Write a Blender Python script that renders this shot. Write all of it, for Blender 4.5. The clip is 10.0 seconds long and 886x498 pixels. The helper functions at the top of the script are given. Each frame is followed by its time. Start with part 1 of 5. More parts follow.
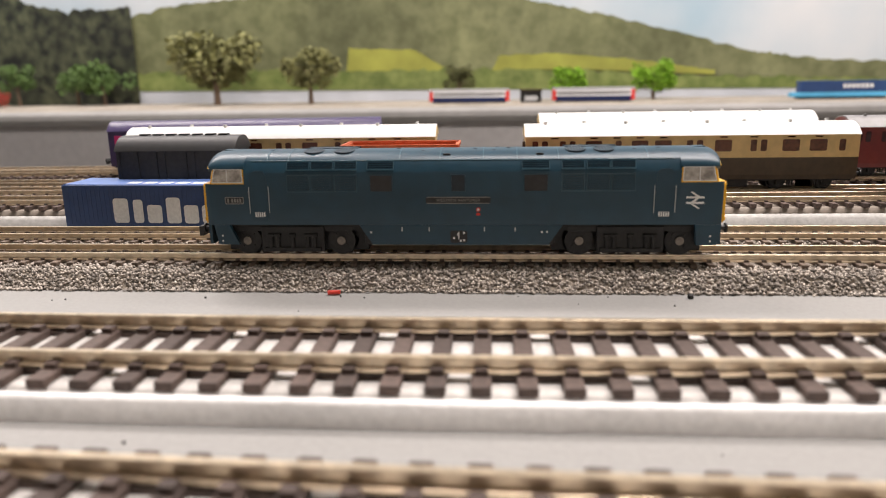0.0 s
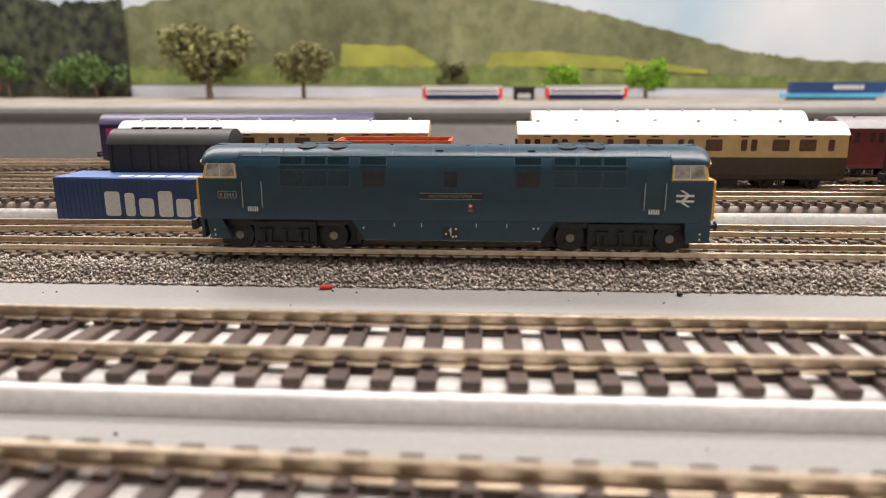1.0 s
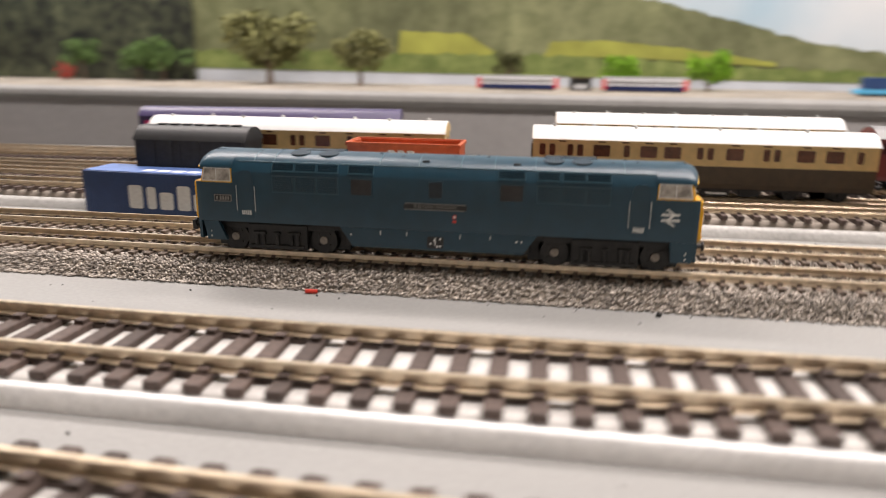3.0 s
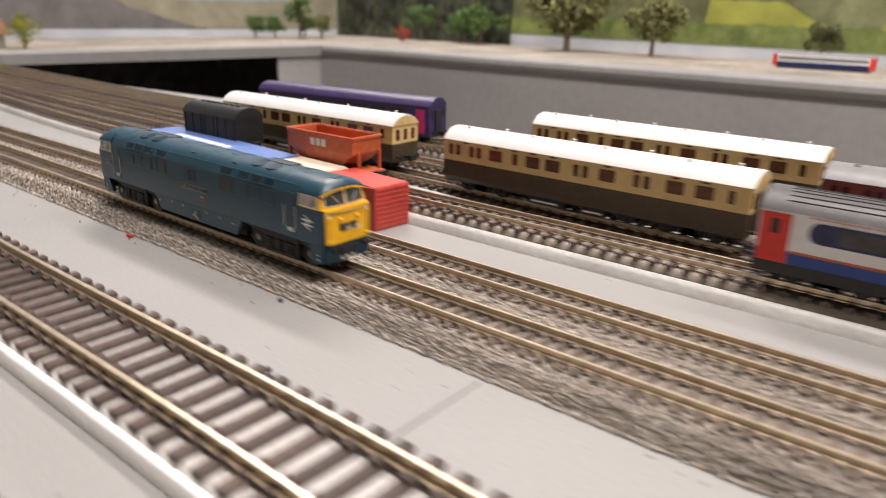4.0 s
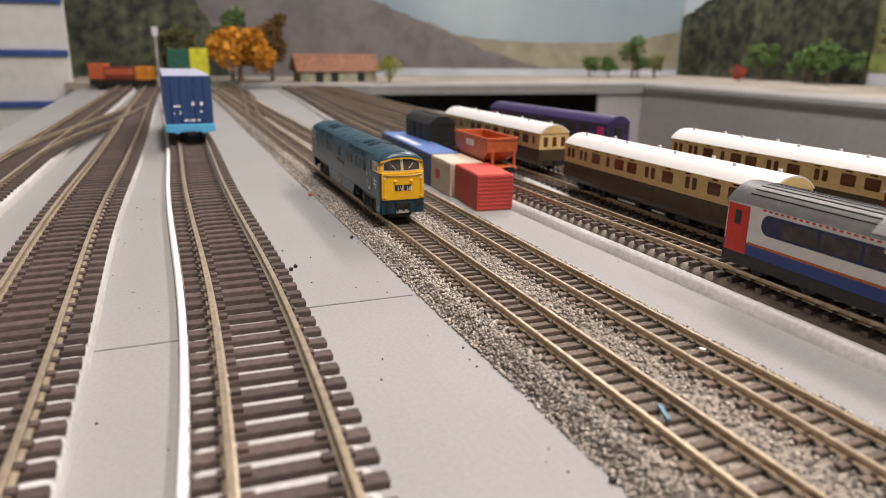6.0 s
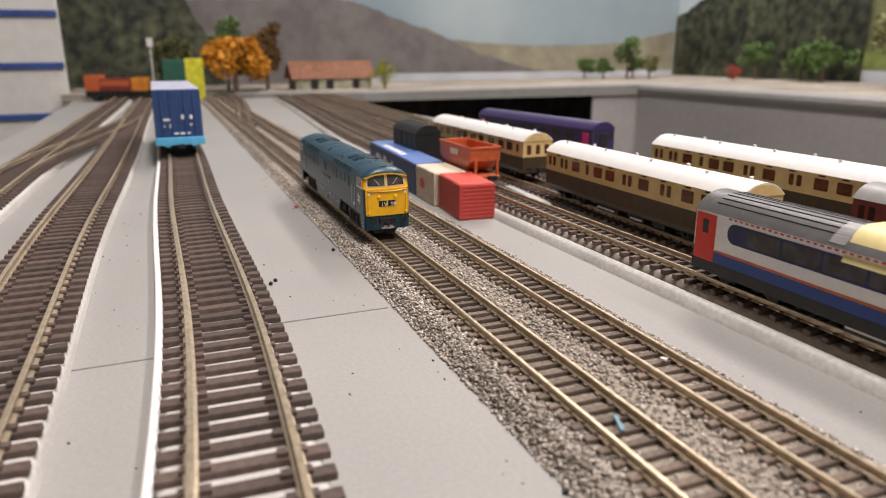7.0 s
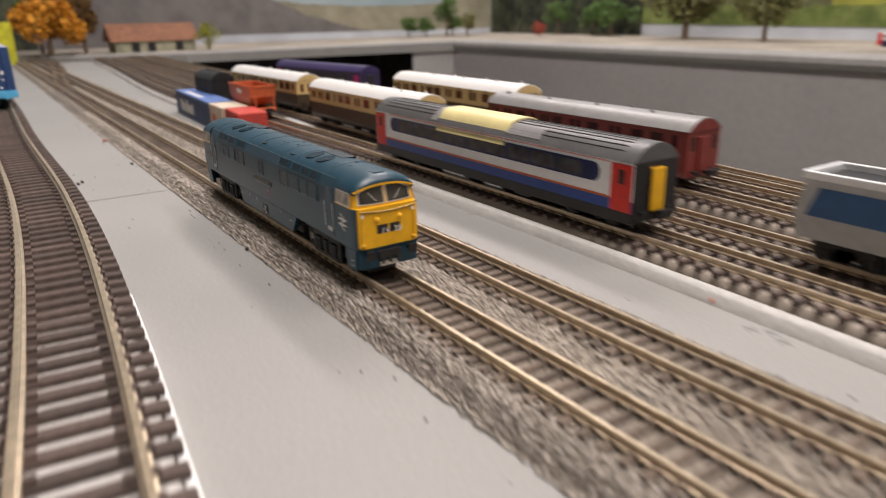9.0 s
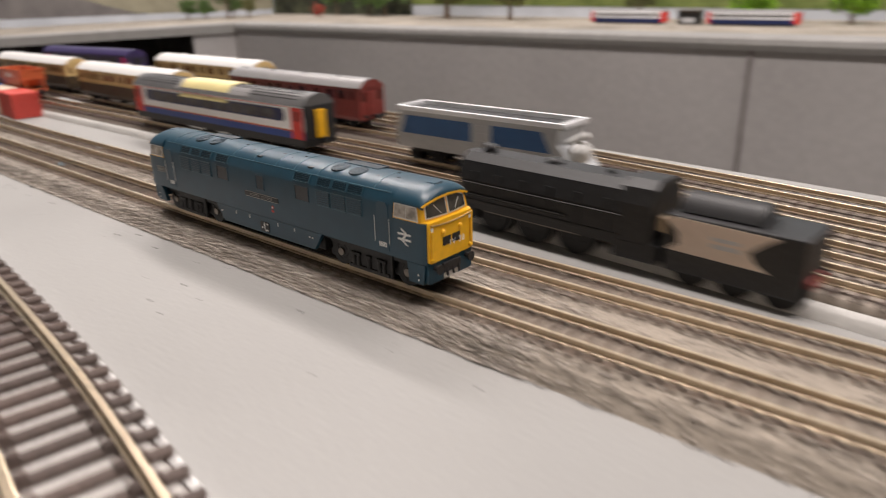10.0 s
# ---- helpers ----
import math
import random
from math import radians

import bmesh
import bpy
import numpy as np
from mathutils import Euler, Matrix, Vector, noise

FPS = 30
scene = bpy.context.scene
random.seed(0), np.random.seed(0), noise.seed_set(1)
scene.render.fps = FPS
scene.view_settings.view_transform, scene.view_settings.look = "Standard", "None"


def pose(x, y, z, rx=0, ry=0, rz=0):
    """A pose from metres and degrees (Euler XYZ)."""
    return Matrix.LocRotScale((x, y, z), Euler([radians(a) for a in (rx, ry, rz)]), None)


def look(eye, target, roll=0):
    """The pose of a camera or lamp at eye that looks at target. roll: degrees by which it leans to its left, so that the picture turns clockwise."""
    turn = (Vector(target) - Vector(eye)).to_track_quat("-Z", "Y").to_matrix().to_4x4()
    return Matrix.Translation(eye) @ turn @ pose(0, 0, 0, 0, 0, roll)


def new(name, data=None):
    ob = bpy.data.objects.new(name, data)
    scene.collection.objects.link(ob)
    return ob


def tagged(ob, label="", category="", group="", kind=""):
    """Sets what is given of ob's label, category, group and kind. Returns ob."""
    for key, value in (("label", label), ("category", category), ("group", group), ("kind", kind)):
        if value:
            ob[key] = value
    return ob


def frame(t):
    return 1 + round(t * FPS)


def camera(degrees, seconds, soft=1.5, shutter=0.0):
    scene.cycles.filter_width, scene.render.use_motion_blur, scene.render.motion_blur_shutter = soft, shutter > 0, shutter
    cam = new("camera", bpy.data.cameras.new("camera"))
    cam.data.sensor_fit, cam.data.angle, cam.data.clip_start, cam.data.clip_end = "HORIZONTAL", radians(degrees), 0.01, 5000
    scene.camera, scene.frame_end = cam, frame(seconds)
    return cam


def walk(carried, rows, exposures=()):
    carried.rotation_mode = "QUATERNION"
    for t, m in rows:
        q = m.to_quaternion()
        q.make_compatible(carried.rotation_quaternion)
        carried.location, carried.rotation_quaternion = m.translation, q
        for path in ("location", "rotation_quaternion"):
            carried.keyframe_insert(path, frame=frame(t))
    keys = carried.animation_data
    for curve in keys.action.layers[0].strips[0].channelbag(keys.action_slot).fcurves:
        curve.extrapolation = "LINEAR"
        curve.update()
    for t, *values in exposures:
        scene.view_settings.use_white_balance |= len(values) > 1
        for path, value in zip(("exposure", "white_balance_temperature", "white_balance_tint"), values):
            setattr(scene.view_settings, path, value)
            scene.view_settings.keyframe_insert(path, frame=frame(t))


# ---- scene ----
cam = camera(64.9, 10.0, soft=0.85, shutter=0.6)
PATH = [
    (0, (0.009, -0.178, 0.051), (-0.138, 1.76, -0.423), -0.9),
    (0.5, (0.009, -0.177, 0.051), (-0.127, 1.759, -0.429), -0.4),
    (1, (0.009, -0.179, 0.051), (-0.114, 1.758, -0.432), -0.2),
    (1.5, (0.009, -0.18, 0.051), (-0.1, 1.758, -0.429), -0.3),
    (2, (0.009, -0.181, 0.051), (-0.094, 1.758, -0.428), -0.5),
    (2.5, (0.009, -0.18, 0.051), (-0.087, 1.758, -0.434), -0.3),
    (2.7, (0.009, -0.179, 0.051), (-0.091, 1.757, -0.44), -0.1),
    (3.8, (0.171, -0.149, 0.087), (-0.965, 1.365, -0.557), 1.4),
    (4, (0.204, -0.131, 0.079), (-0.98, 1.346, -0.567), 1.5),
    (4.5, (0.274, -0.129, 0.093), (-1.231, 1.041, -0.511), 1.7),
    (5, (0.312, -0.123, 0.084), (-1.365, 0.805, -0.486), -1.8),
    (5.2, (0.312, -0.108, 0.073), (-1.41, 0.736, -0.493), -2.4),
    (6.3, (0.31, -0.08, 0.071), (-1.485, 0.611, -0.475), 0.7),
    (6.5, (0.312, -0.078, 0.072), (-1.484, 0.613, -0.472), -0.1),
    (7, (0.316, -0.075, 0.075), (-1.473, 0.634, -0.469), -0.4),
    (7.5, (0.33, -0.07, 0.074), (-1.442, 0.672, -0.483), -0.7),
    (8, (0.357, -0.067, 0.072), (-1.373, 0.75, -0.51), -1.0),
    (8.5, (0.392, -0.067, 0.073), (-1.27, 0.858, -0.544), -0.8),
    (9, (0.435, -0.08, 0.071), (-1.145, 0.964, -0.574), -1.1),
    (9.5, (0.488, -0.103, 0.077), (-0.947, 1.113, -0.602), -0.9),
    (10, (0.551, -0.122, 0.078), (-0.673, 1.293, -0.628), -1.3),
]
walk(cam, [(t, look(*p)) for t, *p in PATH], [(0, 0.14), (2.7, 0.14), (4, 0.03), (5, -0.14), (7, -0.16), (8, -0.19), (9, -0.3), (9.6, -0.28), (10, -0.15)])
cam.data.dof.use_dof = True
cam.data.dof.focus_distance = 0.215
cam.data.dof.aperture_fstop = 18.0

# ---- world, room light ----
world = bpy.data.worlds.new("room_air")
scene.world = world
world.use_nodes = True
world.node_tree.nodes["Background"].inputs[0].default_value = (1.0, 0.95, 0.88, 1)
world.node_tree.nodes["Background"].inputs[1].default_value = 0.15


def area_lamp(name, x, y, z, sx, sy, watts, colour):
    data = bpy.data.lights.new(name, "AREA")
    data.shape, data.size, data.size_y, data.energy, data.color = "RECTANGLE", sx, sy, watts, colour
    ob = new(name, data)
    ob.location = (x, y, z)
    return ob


LAMP = (1.0, 0.905, 0.868)
area_lamp("ceiling_tube", -0.95, 0.9, 1.37, 1.2, 0.16, 29.0, LAMP)
area_lamp("ceiling_tube", 0.45, 0.08, 1.37, 1.2, 0.16, 31.0, LAMP)
area_lamp("ceiling_tube", 0.9, 0.75, 1.37, 1.2, 0.16, 14.0, LAMP)


# ---- materials ----
def mat(name, col, rough=0.5, metal=0.0, scale=300.0, var=0.15, bump=0.0, col2=None, big=25.0, bigvar=0.12,
        island=0.0, rand=0.0, spec=0.5, coat=0.0, wear=0.0, wearcol=(0.5, 0.48, 0.45)):
    m = bpy.data.materials.new(name)
    m.use_nodes = True
    nt = m.node_tree
    b = nt.nodes["Principled BSDF"]
    b.inputs["Roughness"].default_value = rough
    b.inputs["Metallic"].default_value = metal
    b.inputs["Specular IOR Level"].default_value = spec
    b.inputs["Coat Weight"].default_value = coat
    tc = nt.nodes.new("ShaderNodeTexCoord")
    n1 = nt.nodes.new("ShaderNodeTexNoise")
    n1.inputs["Scale"].default_value, n1.inputs["Detail"].default_value = scale, 5
    nt.links.new(tc.outputs["Object"], n1.inputs["Vector"])
    n2 = nt.nodes.new("ShaderNodeTexNoise")
    n2.inputs["Scale"].default_value, n2.inputs["Detail"].default_value = big, 3
    nt.links.new(tc.outputs["Object"], n2.inputs["Vector"])
    ramp = nt.nodes.new("ShaderNodeValToRGB")
    a = [max(0, c * (1 - var)) for c in col] if col2 is None else col
    z = [min(1, c * (1 + var)) for c in col] if col2 is None else col2
    ramp.color_ramp.elements[0].position, ramp.color_ramp.elements[1].position = 0.35, 0.65
    ramp.color_ramp.elements[0].color, ramp.color_ramp.elements[1].color = (*a, 1), (*z, 1)
    nt.links.new(n1.outputs["Fac"], ramp.inputs["Fac"])
    value = nt.nodes.new("ShaderNodeMapRange")
    value.inputs["From Min"].default_value, value.inputs["From Max"].default_value = 0.3, 0.7
    value.inputs["To Min"].default_value, value.inputs["To Max"].default_value = 1 - bigvar, 1 + bigvar
    nt.links.new(n2.outputs["Fac"], value.inputs["Value"])
    out = value.outputs["Result"]
    for amount, kind, socket in ((island, "ShaderNodeNewGeometry", "Random Per Island"), (rand, "ShaderNodeObjectInfo", "Random")):
        if amount:
            g = nt.nodes.new(kind)
            r = nt.nodes.new("ShaderNodeMapRange")
            r.inputs["To Min"].default_value, r.inputs["To Max"].default_value = 1 - amount, 1 + amount
            nt.links.new(g.outputs[socket], r.inputs["Value"])
            mul = nt.nodes.new("ShaderNodeMath")
            mul.operation = "MULTIPLY"
            nt.links.new(out, mul.inputs[0]), nt.links.new(r.outputs["Result"], mul.inputs[1])
            out = mul.outputs[0]
    mix = nt.nodes.new("ShaderNodeVectorMath")
    mix.operation = "SCALE"
    nt.links.new(ramp.outputs["Color"], mix.inputs[0]), nt.links.new(out, mix.inputs["Scale"])
    colour = mix.outputs["Vector"]
    if wear:
        n3 = nt.nodes.new("ShaderNodeTexNoise")
        n3.inputs["Scale"].default_value, n3.inputs["Detail"].default_value = scale * 1.7, 8
        nt.links.new(tc.outputs["Object"], n3.inputs["Vector"])
        cut = nt.nodes.new("ShaderNodeMapRange")
        cut.inputs["From Min"].default_value, cut.inputs["From Max"].default_value = 0.66, 0.74
        cut.inputs["To Max"].default_value = wear
        nt.links.new(n3.outputs["Fac"], cut.inputs["Value"])
        blend = nt.nodes.new("ShaderNodeMix")
        blend.data_type = "RGBA"
        blend.inputs["B"].default_value = (*wearcol, 1)
        nt.links.new(cut.outputs["Result"], blend.inputs["Factor"]), nt.links.new(colour, blend.inputs["A"])
        colour = blend.outputs["Result"]
    nt.links.new(colour, b.inputs["Base Color"])
    if bump:
        bn = nt.nodes.new("ShaderNodeBump")
        bn.inputs["Strength"].default_value, bn.inputs["Distance"].default_value = 0.6, bump
        nt.links.new(n1.outputs["Fac"], bn.inputs["Height"])
        nt.links.new(bn.outputs["Normal"], b.inputs["Normal"])
    return m


BOARD = mat("grey_board_paint", (0.272, 0.268, 0.258), 0.62, scale=900, var=0.05, bump=0.0001, big=9, bigvar=0.06, wear=0.12, wearcol=(0.22, 0.21, 0.2))
FOAM = mat("grey_white_foam_underlay", (0.54, 0.52, 0.495), 0.8, scale=700, var=0.08, bump=0.0002, wear=0.25)
FOAMW = mat("white_foam_edge", (0.84, 0.83, 0.82), 0.8, scale=700, var=0.06, bump=0.0002)
FOAML = mat("pale_foam_underlay", (0.5, 0.49, 0.47), 0.8, scale=700, var=0.1, bump=0.0002)
FOAMG = mat("grimy_brown_underlay", (0.28, 0.24, 0.2), 0.8, scale=700, var=0.1, bump=0.0002)
RAIL = mat("nickel_silver_rail", (0.6, 0.495, 0.36), 0.33, 0.72, scale=500, var=0.16, wear=0.25, wearcol=(0.24, 0.17, 0.11))
SLEEP = mat("brown_plastic_sleeper", (0.076, 0.052, 0.043), 0.68, scale=600, var=0.25, bump=0.0001, rand=0.25, wear=0.2, wearcol=(0.16, 0.14, 0.125))
SLEEPN = mat("weathered_brown_sleeper", (0.12, 0.088, 0.066), 0.7, scale=900, var=0.3, bump=0.0001, rand=0.3, wear=0.35, wearcol=(0.25, 0.22, 0.19))
STONE = mat("grey_ballast_stone", (0.26, 0.225, 0.19), 0.85, scale=700, var=0.25, island=0.6, col2=(0.44, 0.395, 0.35))
BED = mat("ballast_bed", (0.26, 0.225, 0.185), 0.9, scale=1400, var=0.4, bump=0.0004)
EARTH = mat("brown_weathered_trackbed", (0.29, 0.245, 0.2), 0.9, scale=500, var=0.25, bump=0.0003)
BLUE = mat("rail_blue_paint", (0.0105, 0.044, 0.07), 0.36, spec=0.45, scale=250, var=0.08, bigvar=0.1, bump=0.00002, wear=0.04, wearcol=(0.1, 0.13, 0.15))
# body blue made paler: the highlight on raised edges is in the colour
RIMLIGHT = mat("blue_rim_highlight", (0.045, 0.105, 0.14), 0.32, scale=250, var=0.08)
GLASSG = mat("smoky_window_glazing", (0.05, 0.052, 0.065), 0.15, scale=300, var=0.4)
WINM = mat("dark_red_brown_glazing", (0.05, 0.016, 0.013), 0.2, scale=500, var=0.3)
BLUEL = mat("dark_louvre", (0.006, 0.014, 0.022), 0.5, scale=800, var=0.3)
YELLOW = mat("warning_yellow_paint", (0.78, 0.42, 0.012), 0.38, scale=400, var=0.06, bigvar=0.06)
BLACK = mat("black_plastic", (0.012, 0.012, 0.013), 0.5, scale=700, var=0.4, wear=0.15, wearcol=(0.06, 0.055, 0.05))
BOGIE = mat("dark_bogie", (0.009, 0.0085, 0.008), 0.6, scale=900, var=0.5, wear=0.25, wearcol=(0.035, 0.03, 0.025))
STEEL = mat("wheel_steel", (0.2, 0.175, 0.15), 0.5, 0.7, scale=900, var=0.2)
WHITE = mat("white_print", (0.72, 0.72, 0.7), 0.5, scale=900, var=0.08)
PLATE = mat("tarnished_plate_metal", (0.26, 0.25, 0.23), 0.4, 0.3, scale=900, var=0.15)
SILVER = mat("silver_trim", (0.62, 0.62, 0.6), 0.35, 0.3, scale=900, var=0.1)
REDP = mat("red_print", (0.55, 0.035, 0.02), 0.45, scale=900, var=0.1)
CREAM = mat("cream_coach_paint", (0.62, 0.45, 0.2), 0.45, scale=400, var=0.07)
CHOC = mat("chocolate_coach_paint", (0.055, 0.037, 0.02), 0.42, scale=400, var=0.14)
ROOFW = mat("white_coach_roof", (0.66, 0.655, 0.64), 0.5, scale=300, var=0.03, bigvar=0.03)
ROOFG = mat("grey_coach_roof", (0.088, 0.087, 0.088), 0.42, scale=400, var=0.12, wear=0.12)
ROOFS = mat("silver_grey_coach_roof", (0.22, 0.215, 0.215), 0.4, scale=300, var=0.08)
WINB = mat("brown_window_glazing", (0.1, 0.035, 0.018), 0.2, scale=600, var=0.3)
WIND = mat("dark_window_glazing", (0.014, 0.014, 0.016), 0.4, scale=500, var=0.4)
CABIN = mat("cab_glazing", (0.2, 0.18, 0.16), 0.15, scale=500, var=0.9, col2=(0.5, 0.46, 0.4))
WSCREEN = mat("windscreen_glazing", (0.014, 0.013, 0.012), 0.1, scale=260, var=0.5, col2=(0.06, 0.055, 0.045))
MAROON = mat("maroon_coach_paint", (0.19, 0.03, 0.024), 0.4, scale=400, var=0.1)
PURPLE = mat("purple_coach_paint", (0.032, 0.019, 0.085), 0.4, scale=400, var=0.12)
MAGENTA = mat("magenta_door_paint", (0.45, 0.02, 0.14), 0.4, scale=400, var=0.1)
HBLUE = mat("deep_blue_livery", (0.014, 0.055, 0.26), 0.4, scale=400, var=0.08)
NAVY = mat("navy_window_band", (0.014, 0.024, 0.09), 0.25, scale=400, var=0.2)
HWHITE = mat("grey_white_livery", (0.8, 0.81, 0.83), 0.4, scale=400, var=0.04)
HRED = mat("red_door_paint", (0.62, 0.03, 0.02), 0.4, scale=400, var=0.06)
ORANGE = mat("orange_wagon_paint", (0.5, 0.11, 0.035), 0.5, scale=350, var=0.12, wear=0.15, wearcol=(0.25, 0.08, 0.04))
REDC = mat("red_container_plastic", (0.52, 0.06, 0.045), 0.45, scale=300, var=0.06)
BEIGEC = mat("cream_container_plastic", (0.62, 0.53, 0.42), 0.5, scale=300, var=0.06)
BLUEC = mat("blue_container_paint", (0.022, 0.055, 0.16), 0.4, scale=300, var=0.08)
BLUET = mat("pale_blue_container_top", (0.11, 0.19, 0.45), 0.4, scale=300, var=0.1)
CYAN = mat("light_blue_wagon_plastic", (0.1, 0.42, 0.68), 0.4, scale=300, var=0.08)
CREAMY = mat("primer_yellow_roof", (0.72, 0.62, 0.3), 0.45, scale=250, var=0.05)
FGREY = mat("pale_grey_wagon_paint", (0.46, 0.47, 0.48), 0.45, scale=350, var=0.08)
FBLUE = mat("mid_blue_wagon_paint", (0.02, 0.09, 0.24), 0.42, scale=350, var=0.08)
CARD = mat("pinkish_card", (0.6, 0.5, 0.42), 0.7, scale=350, var=0.05)
LIP = mat("pale_grey_deck_edge", (0.25, 0.243, 0.232), 0.7, scale=60, var=0.05, big=4)
FASCIA = mat("grey_fascia_paint", (0.39, 0.375, 0.37), 0.7, scale=90, var=0.05, big=3, bigvar=0.08)
DECK = mat("tan_scenic_ground", (0.23, 0.195, 0.15), 0.9, scale=90, var=0.2, big=9, bigvar=0.3, col2=(0.33, 0.3, 0.26), bump=0.0005)
# near-black colour that stands for the shade below the west deck
UNDERSHADE = mat("painted_deck_shade", (0.02, 0.018, 0.017), 0.9, scale=40, var=0.5)
PLASTER = mat("bounce_wall_paint", (0.62, 0.6, 0.56), 0.8, scale=30, var=0.04, big=2)
CARPET = mat("room_floor_carpet", (0.2, 0.18, 0.16), 0.95, scale=200, var=0.2)
PANEL = mat("white_panel_paint", (0.62, 0.62, 0.6), 0.5, scale=60, var=0.04, big=4)
STRIPE = mat("blue_panel_trim", (0.03, 0.07, 0.25), 0.45, scale=100, var=0.1)
BARK = mat("model_tree_bark", (0.16, 0.11, 0.075), 0.9, scale=200, var=0.3)
LEAVES = {k: mat(k + "_foliage", c, 0.8, scale=150, var=0.3, island=0.45) for k, c in dict(
    olive=(0.2, 0.2, 0.075), dark=(0.1, 0.105, 0.035), bright=(0.2, 0.38, 0.02), mid=(0.1, 0.17, 0.045),
    orange=(0.55, 0.24, 0.015), rust=(0.14, 0.075, 0.02), red=(0.42, 0.045, 0.03), lime=(0.26, 0.27, 0.02)).items()}
HILL = mat("printed_hill", (0.115, 0.125, 0.055), 0.6, scale=40, var=0.28, col2=(0.185, 0.195, 0.095), big=4, bigvar=0.3)
HILL2 = mat("printed_far_hill", (0.125, 0.115, 0.115), 0.6, scale=22, var=0.3, col2=(0.185, 0.17, 0.165), big=3, bigvar=0.15)
RIDGE = mat("printed_pale_ridge", (0.27, 0.25, 0.18), 0.6, scale=18, var=0.2, big=3)
FOREST = mat("printed_forest", (0.003, 0.005, 0.003), 0.6, scale=48, var=0.6, col2=(0.07, 0.078, 0.042), big=9, bigvar=0.6)
FIELD = mat("printed_field", (0.3, 0.31, 0.055), 0.6, scale=20, var=0.15, big=6)
HEDGE = mat("printed_hedge", (0.1, 0.14, 0.03), 0.6, scale=45, var=0.4, col2=(0.2, 0.24, 0.07))
WATER = mat("printed_lake", (0.5, 0.53, 0.58), 0.5, scale=15, var=0.08, big=3)
# copy of the sky print, darkened for the weaker light on the west side
SKYDIM = mat("printed_sky_dimmed", (0.2, 0.28, 0.33), 0.6, scale=2.2, var=0.1, col2=(0.36, 0.43, 0.46), big=1.2, bigvar=0.06)
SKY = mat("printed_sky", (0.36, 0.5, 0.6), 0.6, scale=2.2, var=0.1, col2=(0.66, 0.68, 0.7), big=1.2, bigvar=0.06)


# ---- mesh helpers, in millimetres ----
SINGLE = {"brake_gear", "slat", "roof_rib", "roof_vent", "roof_pod", "roof_step", "handrail", "end_rib", "body_rib", "marking", "valve", "fan_bar", "lettering_bar",
          "lettering_block", "top_block", "buffer_beam", "casing_band", "pipe", "cylinder_block", "chimney", "locking_bar", "print_bar", "pane", "end_window", "side_panel", "ladder", "lamp_bracket", "seam",
          "axle_guard", "coupling_rod", "mark", "roof_paint_patch", "door"}


def part(name, bm, material, parent, label="", smooth=0.0, kind=""):
    for v in bm.verts:
        v.co *= 0.001
    bmesh.ops.recalc_face_normals(bm, faces=bm.faces)
    if name in SINGLE:
        return [part_of(name, one, material, parent, label, smooth, kind) for one in islands(bm)][0]
    return part_of(name, bm, material, parent, label, smooth, kind)


def islands(bm):
    """One bmesh for each separate piece."""
    bm.verts.index_update()
    todo, found = set(bm.verts), []
    while todo:
        seed = min(todo, key=lambda v: v.index)
        group, stack = {seed}, [seed]
        while stack:
            for e in stack.pop().link_edges:
                for v in e.verts:
                    if v not in group:
                        group.add(v), stack.append(v)
        todo -= group
        order = sorted(group, key=lambda v: v.index)
        one = bmesh.new()
        at = {v: one.verts.new(v.co) for v in order}
        for f in {f for v in order for f in v.link_faces}:
            one.faces.new([at[v] for v in f.verts])
        found.append(one)
    bm.free()
    return found


def part_of(name, bm, material, parent, label="", smooth=0.0, kind=""):
    me = bpy.data.meshes.new(name)
    if smooth:
        for f in bm.faces:
            f.smooth = True
        for e in bm.edges:
            e.smooth = len(e.link_faces) == 2 and e.calc_face_angle(0) < radians(smooth)
    bm.to_mesh(me)
    bm.free()
    me.materials.append(material)
    ob = new(name, me)
    ob.parent = parent
    return tagged(ob, label, kind=kind)


def thing(name, label, category, x=0, y=0, z=0, turn=0, group="", kind=""):
    ob = new(name)
    ob.empty_display_size = 0.01
    ob.matrix_basis = pose(x * 0.001, y * 0.001, z * 0.001, 0, 0, turn)
    return tagged(ob, label, category, group, kind)


def box(bm, x0, x1, y0, y1, z0, z1, bevel=0.0):
    made = bmesh.ops.create_cube(bm, size=1)["verts"]
    for v in made:
        v.co = Vector(((x0 + x1) / 2 + v.co.x * (x1 - x0), (y0 + y1) / 2 + v.co.y * (y1 - y0), (z0 + z1) / 2 + v.co.z * (z1 - z0)))
    if bevel:
        edges = list({e for v in made for e in v.link_edges})
        bmesh.ops.bevel(bm, geom=edges, offset=bevel, segments=2, profile=0.6, affect="EDGES", clamp_overlap=True)
    return bm


def cyl(bm, a, b, r, seg=16, r2=None):
    a, b = Vector(a), Vector(b)
    turn = (b - a).to_track_quat("Z", "Y").to_matrix().to_4x4()
    bmesh.ops.create_cone(bm, cap_ends=True, segments=seg, radius1=r, radius2=r if r2 is None else r2, depth=(b - a).length,
                          matrix=Matrix.Translation((a + b) / 2) @ turn)
    return bm


def loft(bm, rings):
    rows = [[bm.verts.new(p) for p in ring] for ring in rings]
    n = len(rows[0])
    for a, b in zip(rows, rows[1:]):
        for i in range(n):
            bm.faces.new((a[i], a[(i + 1) % n], b[(i + 1) % n], b[i]))
    bm.faces.new(rows[0][::-1]), bm.faces.new(rows[-1])
    return bm


def prism(bm, profile, x0, x1):
    return loft(bm, [[(x, y, z) for y, z in profile] for x in (x0, x1)])


